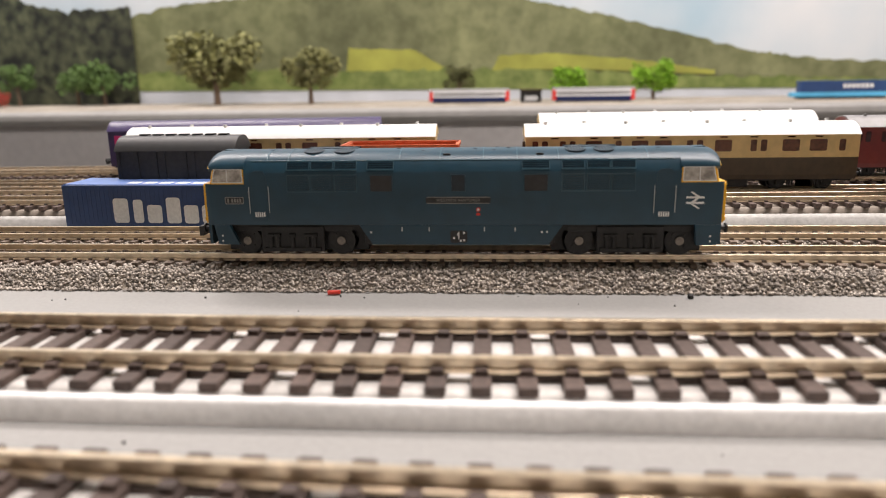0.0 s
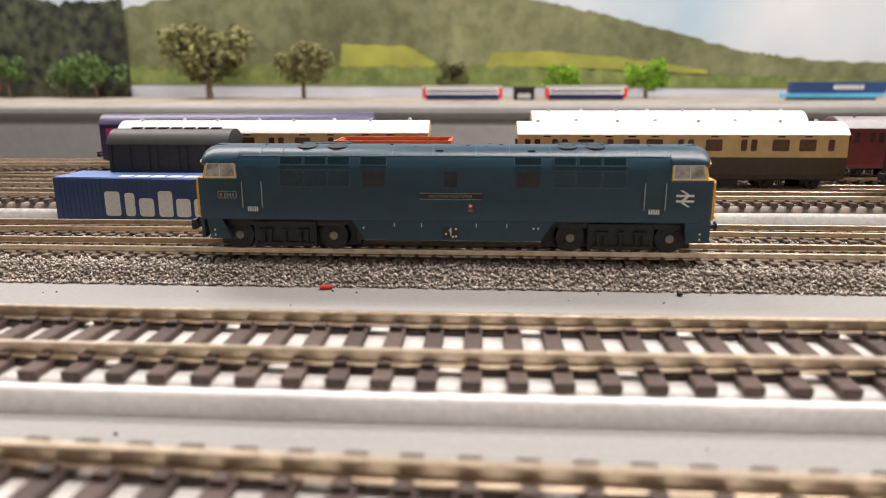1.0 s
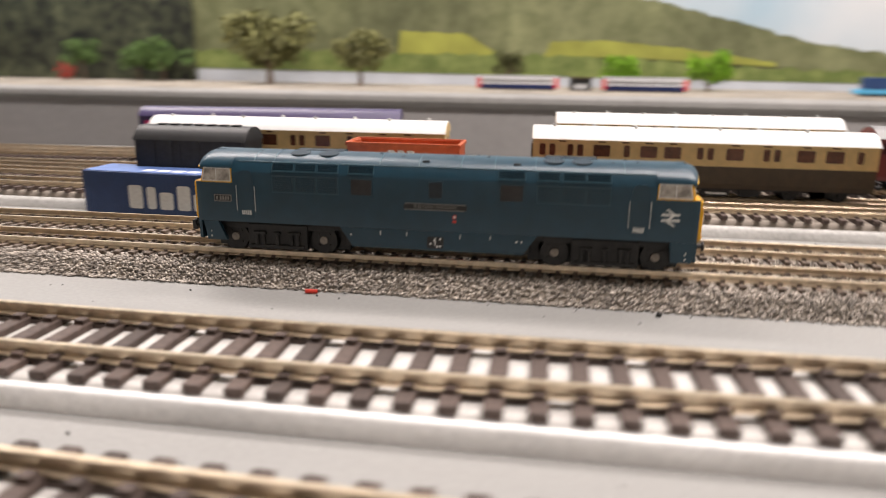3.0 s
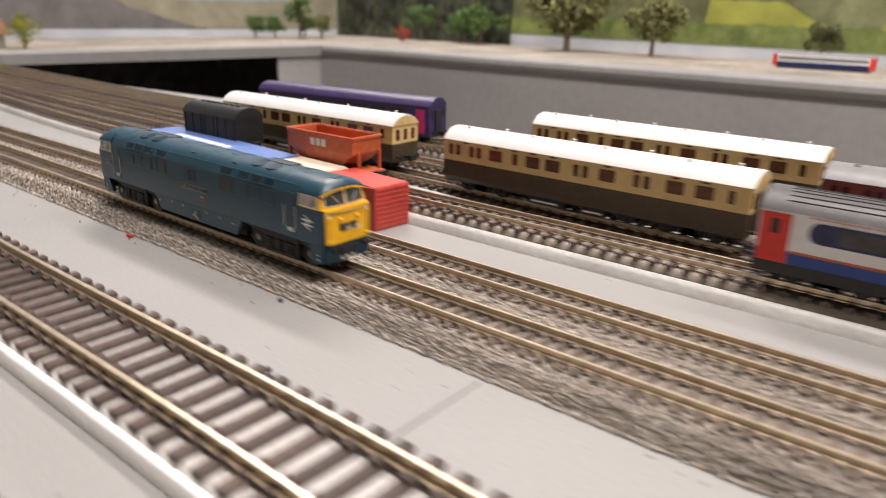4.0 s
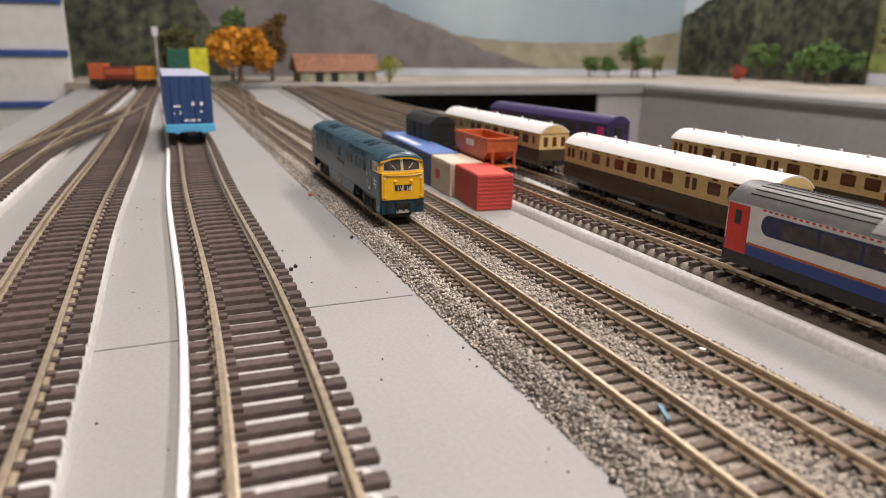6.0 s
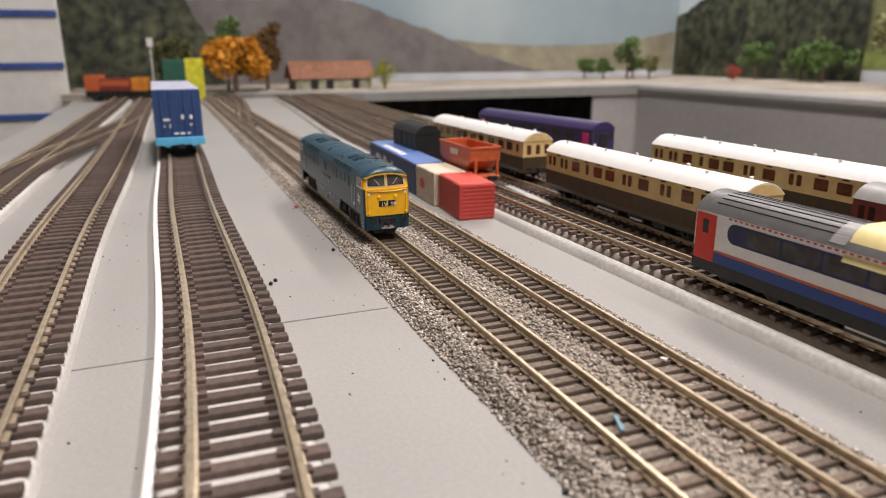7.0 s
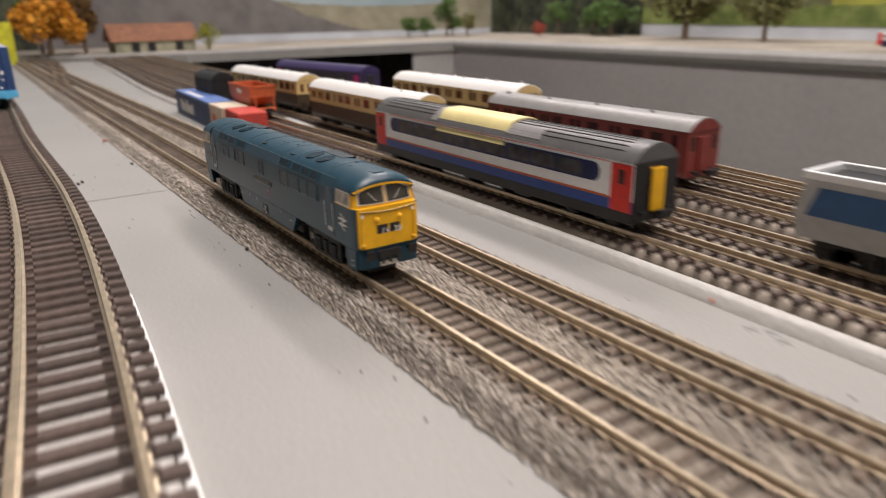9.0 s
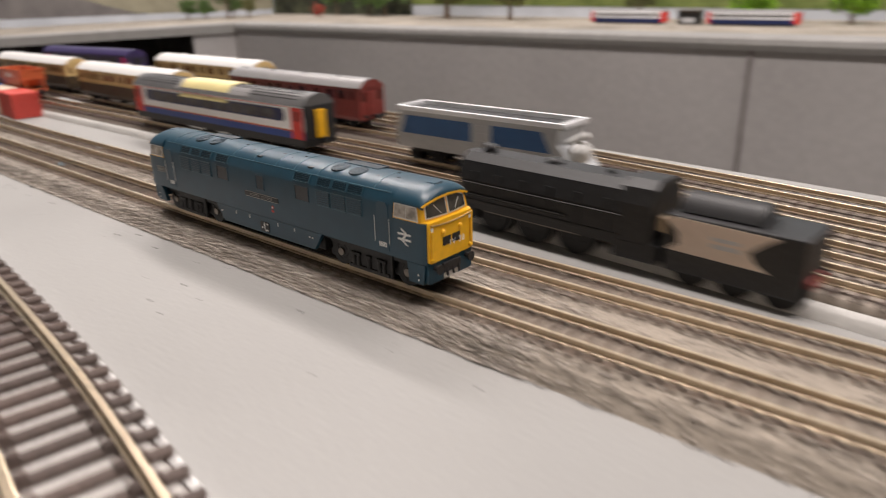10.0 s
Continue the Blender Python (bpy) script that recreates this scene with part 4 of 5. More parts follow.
            lettering("headcode", "1V" if s < 0 else "38", 2.1, WHITE, hc, (e * 66.01, e * s * 1.75, 13.1), u, v, "white headcode characters")
        bm = bmesh.new()
        for k in range(12):
            a, b = -7.6 + 15.2 * k / 12, -7.6 + 15.2 * (k + 1) / 12
            cyl(bm, (e * 66.05, a, 18.1 - 0.55 * (1 - (a / 7.6) ** 2)), (e * 66.05, b, 18.1 - 0.55 * (1 - (b / 7.6) ** 2)), 0.24, 6)
        part("front_handrail", bm, mat("brass_handrail", (0.36, 0.25, 0.1), 0.35, 0.7, scale=500, var=0.15), n, "curved brassy metal handrail")
        bm = bmesh.new()
        plate(bm, rounded(-8.2, 8.2, 3.2, 8.6, 0.6), (e * 64.45, 0, 0), u, v, 0.9)
        part("valance", bm, BLUE, t, "dark blue front valance")
        bm = bmesh.new()
        plate(bm, rect(-2.6, 2.6, 3.3, 4.6), (e * 65.35, 0, 0), u, v, 0.2)
        part("valance_plate", bm, SILVER, t, "bare pale plate below the buffers")
        for s in (-1, 1):
            bm = bmesh.new()
            cyl(bm, (e * 65.0, s * 5.9, 7.0), (e * 67.2, s * 5.9, 7.0), 0.65, 12)
            cyl(bm, (e * 67.2, s * 5.9, 7.0), (e * 67.6, s * 5.9, 7.0), 1.25, 16)
            part("buffer", bm, BLACK, t, "black sprung buffer", 40)
        bm = bmesh.new()
        box(bm, e * 65.35 - 0.8, e * 65.35 + 0.9, -3.2, 3.2, 5.2, 7.6, 0.3)
        for a in (-2.2, 0, 2.2):
            cyl(bm, (e * 65.75, a, 7.2), (e * 66.55, a, 4.2), 0.35, 6)
        part("pipework", bm, BLACK, t, "black pipes and hook")
    coupling(t, -66, -1, 5.4)
    # running gear
    for c in (-42.45, 42.45):
        bogie(t, c, 24.6, 3.6, 3.2, rolls=True)
        bm = bmesh.new()
        for s in (-1, 1):
            box(bm, c - 8.2, c + 8.2, s * 6.6 - 0.6, s * 6.6 + 0.4, 0.9, 7.6, 0.3)
            box(bm, c - 7.4, c + 7.4, s * 7.2 - 0.5, s * 7.2 + 0.4, 1.1, 2.2, 0.3)
            box(bm, c - 15.5, c + 15.5, s * 6.3 - 0.4, s * 6.3 + 0.3, 6.2, 7.6, 0.2)
            for k in (-5.6, -3.9, 0, 3.9, 5.6):
                cyl(bm, (c + k, s * 7.4, 2.2), (c + k, s * 7.4, 5.2), 0.62, 8)
                box(bm, c + k - 0.85, c + k + 0.85, s * 7.3 - 0.6, s * 7.3 + 0.5, 4.9, 5.7, 0.15)
        part("brake_gear", bm, BOGIE, t, "black brake and spring detail")
        part("bogie_beam", box(bmesh.new(), c - 19, c + 19, -3.9, 3.9, 0.7, 6.4, 0.3), BOGIE, t)
    part("underframe", box(bmesh.new(), -60, 60, -6.6, 6.6, 6.6, 9.2), BOGIE, t)
    part("fuel_tank", box(bmesh.new(), -24, 24, -6.4, 6.4, 2.6, 6.7, 0.4), BOGIE, t, "black tank between the bogies")
    # the cabs' short ends
    for ob in [c for c in t.children_recursive if c.type == "MESH" and not c.name.startswith(("wheelset", "hub"))]:
        for v in ob.data.vertices:
            if abs(v.co.x) > 0.0535:
                v.co.x = math.copysign(0.0535 + 0.872 * (abs(v.co.x) - 0.0535), v.co.x)
    return t


def coach(label, x0, x1, y, lower, upper, roofm, winm, pattern, group, split=12.6, turn=0.0, hw=9.1, eave=21.3, crown=25.7, ribs=False, vents=True, ends=None, doors=None, name="railway_coach", z=RT, scale_gauge=9.0):
    """A coach from x0 to x1 standing on the track at y. pattern: (start, end, low, high) of each window as shares of its length."""
    ln = x1 - x0
    t = thing(name, label, "model coach", (x0 + x1) / 2, y, z, turn, group)
    h = ln / 2
    bm = bmesh.new()
    prism(bm, [(hw - 0.5, 4.2), (hw, 6.0), (hw, split), (-hw, split), (-hw, 6.0), (-hw + 0.5, 4.2)], -h, h)
    part("lower_side", bm, lower, t)
    up = part("upper_side", prism(bmesh.new(), [(hw, split), (hw - 0.12, eave), (-hw + 0.12, eave), (-hw, split)], -h, h), upper, t)
    bm = bmesh.new()
    prof = arch(hw + 0.25, eave - 0.15, crown, 14, 2.4)
    prism(bm, prof, -h - 0.3, h + 0.3)
    roof = part("roof", bm, roofm, t, "", 50)
    if vents:
        bm = bmesh.new()
        k = 0
        for a in np.linspace(-h + 8, h - 8, 8):
            k += 1
            cyl(bm, (a, -2.4 if k % 2 else 2.4, crown - 0.9), (a, -2.4 if k % 2 else 2.4, crown + 0.75), 0.7, 8)
        part("roof_vent", bm, roofm, roof)
    if ribs:
        bm = bmesh.new()
        for yy in (-7, -5.4, -3.6, -1.8, 0, 1.8, 3.6, 5.4, 7):
            zz = eave + (crown - eave) * (1 - abs(yy / (hw + 0.25)) ** 2.4)
            box(bm, -h + 6, h - 6, yy - 0.14, yy + 0.14, zz - 0.3, zz + 0.14)
        part("roof_rib", bm, BLACK, roof)
    for a, b, lo, hi in pattern:
        for s in (-1, 1):
            xa, xb = -h + a * ln, -h + b * ln
            o = (0, s * (hw - 0.06), 0)
            bm = bmesh.new()
            plate(bm, rounded(xa, xb, lo, hi, min(0.5, (xb - xa) * 0.3), 2), o, (-s, 0, 0) if s > 0 else (1, 0, 0), (0, 0, 1), 0.13) if s < 0 else \
                plate(bm, rounded(-xb, -xa, lo, hi, min(0.5, (xb - xa) * 0.3), 2), o, (-1, 0, 0), (0, 0, 1), 0.13)
            part("window", bm, winm, up)
    for e in (-1, 1):
        bm = bmesh.new()
        g = 0.1 if ends and len(ends) > 1 else 0.8
        box(bm, e * h - g, e * h + g, -3.0, 3.0, 5.0 if g > 0.5 else split, eave - 2.5, 0.09)
        part("gangway", bm, ends[0] if ends else BLACK, t, "end gangway")
        bm = bmesh.new()
        for q in (-5.4, 0.0, 5.4) if ends and len(ends) > 1 else (-6.0, 6.0):
            plate(bm, rounded(q - 1.3, q + 1.3, split + 1.4, eave - 2.2, 0.4, 2), (e * h, 0, 0), (0, e, 0), (0, 0, 1), 0.12)
        part("end_window", bm, winm, t)
        if not ribs:
            part("end_panel", prism(bmesh.new(), arch(hw - 0.35, eave - 0.2, crown - 0.55, 14, 2.4), min(e * (h + 0.2), e * (h + 0.45)), max(e * (h + 0.2), e * (h + 0.45))), upper, t)
        coupling(t, e * h, e)
        for q in (-5.9, 5.9):
            bm = bmesh.new()
            cyl(bm, (e * h, q, 6.2), (e * (h + 2.4), q, 6.2), 0.6, 8)
            cyl(bm, (e * (h + 2.4), q, 6.2), (e * (h + 2.8), q, 6.2), 1.2, 12)
            part("buffer", bm, BLACK, t)
        bogie(t, e * (h - 19), 17.5, 3.1, 7.0, scale_gauge)
    bm = bmesh.new()
    box(bm, -h + 1, h - 1, -7.4, 7.4, 3.4, 5.0)
    for a, b, w in ((-0.16, -0.04, 7.6), (0.02, 0.1, 7.6), (0.13, 0.19, 6.5)):
        box(bm, a * ln, b * ln, -w, w, 1.0, 4.2, 0.4)
    part("underframe", bm, BLACK, t, "black underframe with equipment boxes")
    bm = bmesh.new()
    for a, b in ((-0.155, -0.06), (0.03, 0.09)):
        for s in (-1, 1):
            box(bm, a * ln, b * ln, s * 7.75 - 0.12, s * 7.75 + 0.12, 1.9, 2.6)
    part("lettering_bar", bm, WHITE, t, "white solebar bars")
    return t


LARGE, SMALL = 0.05, 0.018
GW = []
for i, (c, w) in enumerate(((0.03, SMALL), (0.06, SMALL), (0.115, SMALL), (0.145, SMALL), (0.21, LARGE), (0.285, SMALL), (0.35, LARGE), (0.42, LARGE), (0.5, SMALL), (0.53, SMALL), (0.6, LARGE), (0.69, SMALL), (0.72, SMALL), (0.8, LARGE), (0.88, LARGE), (0.95, SMALL))):
    GW.append((c - w / 2, c + w / 2, 15.0, 19.4))
GV = [(c - 0.011, c + 0.011, 20.2, 20.7) for c in (0.09, 0.21, 0.28, 0.35, 0.42, 0.6, 0.69, 0.8, 0.88)]


def coaches():
    g = "cream and chocolate coaches"
    coach("cream and chocolate model coach with white roof on siding", 21, 146, 105.4, CHOC, CREAM, ROOFW, WINB, GW + GV, g, ends=(CHOC,))
    coach("cream and chocolate model coach with white roof by the fascia", 30, 154, 160.4, CHOC, CREAM, ROOFW, WINB, GW + GV, g, ends=(CHOC,), z=RT3)
    coach("cream and chocolate brake coach behind the orange hopper", -142, -15, 110, CHOC, CREAM, ROOFW, WINB, GW + GV, g, turn=1.5, ends=(CREAM, "wide"))
    coach("maroon model coach with silver-grey roof on middle siding", 159, 277, 139.5, MAROON, MAROON, ROOFS, WINM, GW, "other coaches", ends=(MAROON,))
    p = coach("purple model coach with magenta doors against the fascia", -180, -48, 168, PURPLE, PURPLE, PURPLE, WIND, [(0.1 + 0.1 * k, 0.17 + 0.1 * k, 14.5, 19) for k in range(8)], "other coaches", turn=7.0, vents=False, hw=8.9)
    for e in (-1, 1):
        bm = bmesh.new()
        for s in (-1, 1):
            box(bm, e * 60 - 3, e * 60 + 3, s * 8.9 - 0.2, s * 8.9 + 0.2, 6, 19, 0.1)
        part("door", bm, MAGENTA, p, "magenta door")
    # grey-roofed coach with white, blue and red sides
    wins = [(0.133 + 0.082 * k, 0.209 + 0.082 * k, 14.1, 18.5) for k in range(9)]
    h = coach("white and blue model coach with red doors and part-primed roof", 163, 313, 78.5, HBLUE, HWHITE, ROOFG, GLASSG, wins, "other coaches", split=9.8, ribs=True, vents=False, hw=9.2, eave=21.0, crown=26.0)
    h.matrix_basis = pose(0.2305, 0.0792, RT3 * 0.001, 0, 0, 0)
    for s in (-1, 1):
        bm = bmesh.new()
        plate(bm, rounded(-62, 62, 13.4, 19.2, 2.6, 5), (0, s * 9.17, 0), (-s, 0, 0), (0, 0, 1), 0.07)
        part("window_band", bm, NAVY, h, "dark blue window band with rounded ends")
        bm = bmesh.new()
        box(bm, -66, 66, s * 9.2 - 0.1, s * 9.2 + 0.1, 9.5, 10.2)
        part("stripe", bm, ORANGE, h, "thin orange stripe")
        bm = bmesh.new()
        for k in range(64):
            box(bm, -62 + k * 2, -61 + k * 2, s * 9.12 - 0.1, s * 9.12 + 0.1, 20.0, 20.5)
        part("gutter_mark", bm, REDP, h, "red dotted cantrail line")
        for e in (-1, 1):
            bm = bmesh.new()
            box(bm, e * 70.6 - 4.0, e * 70.6 + 4.0, s * 9.18 - 0.14, s * 9.18 + 0.14, 6.3, 20.2, 0.1)
            d = part("door", bm, HRED, h, "bright red passenger door")
            bm = bmesh.new()
            box(bm, e * 70.6 - 1.2, e * 70.6 + 1.2, s * 9.3 - 0.1, s * 9.3 + 0.1, 14.4, 18.6, 0.1)
            part("door_window", bm, WIND, d)
    part("underskirt", box(bmesh.new(), -75.2, 75.2, -9.28, 9.28, 3.0, 6.3, 0.1), BLACK, h, "black lower skirt")
    for e in (-1, 1):
        bm = bmesh.new()
        box(bm, e * 75 - 0.4, e * 75 + 0.4, -9.0, 9.0, 4.5, 21.0, 0.2)
        part("coach_end", bm, BLACK, h, "black coach end")
        bm = bmesh.new()
        box(bm, e * 75.9 - 0.6, e * 75.9 + 0.6, -2.7, 2.7, 6.4, 19.0, 0.25)
        part("gangway_door", bm, YELLOW, h, "yellow gangway door")
    bm = bmesh.new()
    prism(bm, arch(9.65, 18.0, 26.5, 22, 4.0), -25.5, 17)
    part("primed_roof_section", bm, CREAMY, h, "cream primer section of the roof", 50)
    bm = bmesh.new()
    for x0, x1, a0, a1 in ((-30, -25.7, 2.5, 9.0), (17.2, 34, 4.5, 8.6)):
        ys = np.linspace(-a1, -a0, 6)
        pts = [(float(q), float(21.0 + 5.05 * (1 - abs(q / 9.45) ** 2.4) + 0.22)) for q in ys]
        prism(bm, pts + [(q, z - 0.5) for q, z in pts[::-1]], x0, x1)
    part("roof_paint_patch", bm, ROOFS, h, "rubbed silver-grey paint patch")


def van():
    t = thing("covered_van", "black covered goods van with rounded roof", "model wagon", -106, 74.5, RT3, group="wagons")
    part("body", box(bmesh.new(), -22, 22, -8.2, 8.2, 5.0, 18.5, 0.2), BLACK, t)
    part("roof", prism(bmesh.new(), arch(8.6, 18.3, 23.4, 12, 2.6), -22.5, 22.5), mat("black_van_roof", (0.012, 0.012, 0.013), 0.5, scale=300, var=0.2), t, "satin black curved roof", 50)
    bm = bmesh.new()
    for s in (-1, 1):
        for x in (-21, -14, -7, -4, 4, 7, 14, 21):
            box(bm, x - 0.4, x + 0.4, s * 8.2 - 0.3, s * 8.2 + 0.3, 5, 18.4)
    part("body_rib", bm, BLACK, t)
    bm = bmesh.new()
    for k in range(7):
        box(bm, -16 + k * 5, -12.6 + k * 5, -1.3, 1.3, 23.1, 23.9, 0.2)
    part("roof_vent", bm, BLACK, t)
    part("underframe", box(bmesh.new(), -22, 22, -6.5, 6.5, 3.2, 5.0), BLACK, t)
    for x in (-15, 15):
        wheelset(t, x, 3.0)
    coupling(t, 22, 1), coupling(t, -22, -1)


def hopper():
    t = thing("hopper_wagon", "orange open hopper wagon with white lettering bars", "model wagon", -24.5, 75.2, RT3, group="wagons")
    top, low = [(-20.5, -8.4), (20.5, -8.4), (20.5, 8.4), (-20.5, 8.4)], [(-13, -7.2), (13, -7.2), (13, 7.2), (-13, 7.2)]
    bm = bmesh.new()
    rings = [[(x, y, z) for x, y in q] for q, z in ((low, 7.0), (top, 12.6), (top, 19.3))]
    inner = [[(x * 0.95, y * 0.92, z) for x, y in q] for q, z in ((top, 19.3), (top, 13.6), (low, 9.0))]
    loft(bm, rings + inner)
    b = part("hopper_body", bm, ORANGE, t)
    bm = bmesh.new()
    for y0, y1, x0, x1 in ((-8.9, -8.2, -21, 21), (8.2, 8.9, -21, 21), (-8.2, 8.2, -21, -20.2), (-8.2, 8.2, 20.2, 21)):
        box(bm, x0, x1, y0, y1, 18.6, 19.8, 0.15)
    part("top_rim", bm, ORANGE, b)
    bm = bmesh.new()
    for x in (-4, -0.5, 3):
        plate(bm, rounded(x - 1.3, x + 1.3, 14.0, 17.2, 0.5, 2), (0, -8.4, 0), (1, 0, 0), (0, 0, 1), 0.12)
    part("lettering_bar", bm, WHITE, b, "white lettering bars")
    bm = bmesh.new()
    box(bm, -25, 25, -6.4, 6.4, 4.4, 5.6, 0.2)
    for x in (-22, 22):
        for s in (-1, 1):
            box(bm, x - 0.6, x + 0.6, s * 6 - 0.6, s * 6 + 0.6, 5.5, 13.6)
    part("chassis", bm, ORANGE, t, "orange end platform and posts")
    for x in (-14, 14):
        wheelset(t, x, 3.0)
    bm = bmesh.new()
    for s in (-1, 1):
        box(bm, -19, 19, s * 6.6 - 0.4, s * 6.6 + 0.4, 2.4, 4.4)
    part("axle_guard", bm, BLACK, t)
    coupling(t, 25, 1, 5.2)


def container(label, x0, x1, y, turn, m, topm, high=17.0, wide=20.0, group="shipping containers", name="shipping_container", end_ribs=True):
    ln = x1 - x0
    t = thing(name, label, "shipping container", (x0 + x1) / 2, y, 0.2, turn, group)
    part("shell", box(bmesh.new(), -ln / 2, ln / 2, -wide / 2, wide / 2, 0, high - 0.3, 0.25), m, t)
    part("top_panel", box(bmesh.new(), -ln / 2 + 0.5, ln / 2 - 0.5, -wide / 2 + 0.5, wide / 2 - 0.5, high - 0.4, high, 0.1), topm, t)
    bm = bmesh.new()
    n = int(ln / 1.7)
    for k in range(n):
        for s in (-1, 1):
            x = -ln / 2 + 1.2 + (ln - 2.4) * (k + 0.5) / n
            box(bm, x - 0.35, x + 0.35, s * wide / 2 - 0.12, s * wide / 2 + 0.12, 1.2, high - 1.2)
    part("corrugation", bm, m, t)
    if end_ribs:
        bm = bmesh.new()
        for k in range(9):
            z = 1.0 + (high - 2.2) * k / 8
            for e in (-1, 1):
                box(bm, e * ln / 2 - 0.2, e * ln / 2 + 0.25, -wide / 2 + 0.8, wide / 2 - 0.8, z - 0.45, z + 0.45, 0.12)
        part("end_rib", bm, m, t)
    return t


def containers():
    container("red ribbed shipping container on the baseboard", -4, 29, 57.4, -5, REDC, REDC, 16.6, 17.4)
    c = container("cream shipping container beside a red one", -36, -5, 57.2, -2.5, BEIGEC, BEIGEC, 16.8, 17.4)
    bm = bmesh.new()
    plate(bm, [(4 * math.cos(a * 0.5236) - 4, 8.5 + 3 * math.sin(a * 0.5236)) for a in range(12)], (0, -8.8, 0), (1, 0, 0), (0, 0, 1), 0.14)
    part("print_mark", bm, REDP, c, "red round printed mark")
    b = container("blue shipping container with large white lettering blocks", -142, -37, 60, -2.8, BLUEC, BLUET, 17.0, 17.4)
    bm = bmesh.new()
    for k, (x, w, h) in enumerate(((-31, 5.6, 8.6), (-24.6, 3.6, 8.2), (-18.6, 5.4, 6.4), (-11.6, 5.2, 9.0), (-5.2, 5.2, 6.4), (0.6, 3.8, 6.4), (5.8, 3.6, 8.2))):
        plate(bm, rounded(x - w / 2, x + w / 2, 3.6, 3.6 + h, 1.0, 3), (0, -8.82, 0), (1, 0, 0), (0, 0, 1), 0.1)
    part("lettering_block", bm, WHITE, b, "white lettering blocks")
    bm = bmesh.new()
    for k in range(8):
        x = -30 + k * 6
        plate(bm, rounded(x, x + 4.6, -6, -2, 0.6, 2), (0, 0, 16.95), (1, 0, 0), (0, 1, 0), 0.1)
    part("top_block", bm, WHITE, b, "white lettering blocks on the top")


def stone_hopper():
    t = thing("bogie_hopper_wagon", "pale grey and blue bogie hopper wagon", "model wagon", 384, 103, RT, group="wagons")
    side = [(-44, 6.0), (44, 6.0), (36, 15.0), (36, 21.5), (-43, 21.5), (-45, 13)]
    bm = bmesh.new()
    loft(bm, [[(x, y, z) for x, z in side] for y in (-8.8, 8.8)])
    b = part("hopper_body", bm, FGREY, t)
    bm = bmesh.new()
    for s in (-1, 1):
        plate(bm, [(-42, 12), (-4, 12), (-4, 19.6), (-39, 19.6)], (0, s * 8.8, 0), (1, 0, 0), (0, 0, 1), -s * 0.14)
        plate(bm, [(6, 12), (33, 12), (29, 19.6), (6, 19.6)], (0, s * 8.8, 0), (1, 0, 0), (0, 0, 1), -s * 0.14)
    part("side_panel", bm, FBLUE, b, "blue painted side panels")
    bm = bmesh.new()
    for k in range(4):
        box(bm, -3, 5, -9.1, -8.8, 9 + k * 3, 10 + k * 3)
    part("ladder", bm, FGREY, b)
    bm = bmesh.new()
    for y0, y1, x0, x1 in ((-9.0, -7.6, -44, 38), (7.6, 9.0, -44, 38), (-7.6, 7.6, -44, -42.4), (-7.6, 7.6, 36.4, 38)):
        box(bm, x0, x1, y0, y1, 21.4, 23.4, 0.3)
    part("top_rim", bm, HWHITE, b, "bright white top rim")
    bm = bmesh.new()
    bmesh.ops.create_uvsphere(bm, u_segments=14, v_segments=8, radius=4.2, matrix=Matrix.Translation((43, -4, 13)))
    cyl(bm, (38, -5, 16), (46, -5, 20), 1.2, 8)
    part("end_gear", bm, ROOFW, t, "white rounded end equipment", 40)
    part("load", box(bmesh.new(), -42, 36, -7.2, 7.2, 20.2, 21.8), BLACK, t)
    for c in (-31, 31):
        bogie(t, c, 13, 3.0, 6.6)


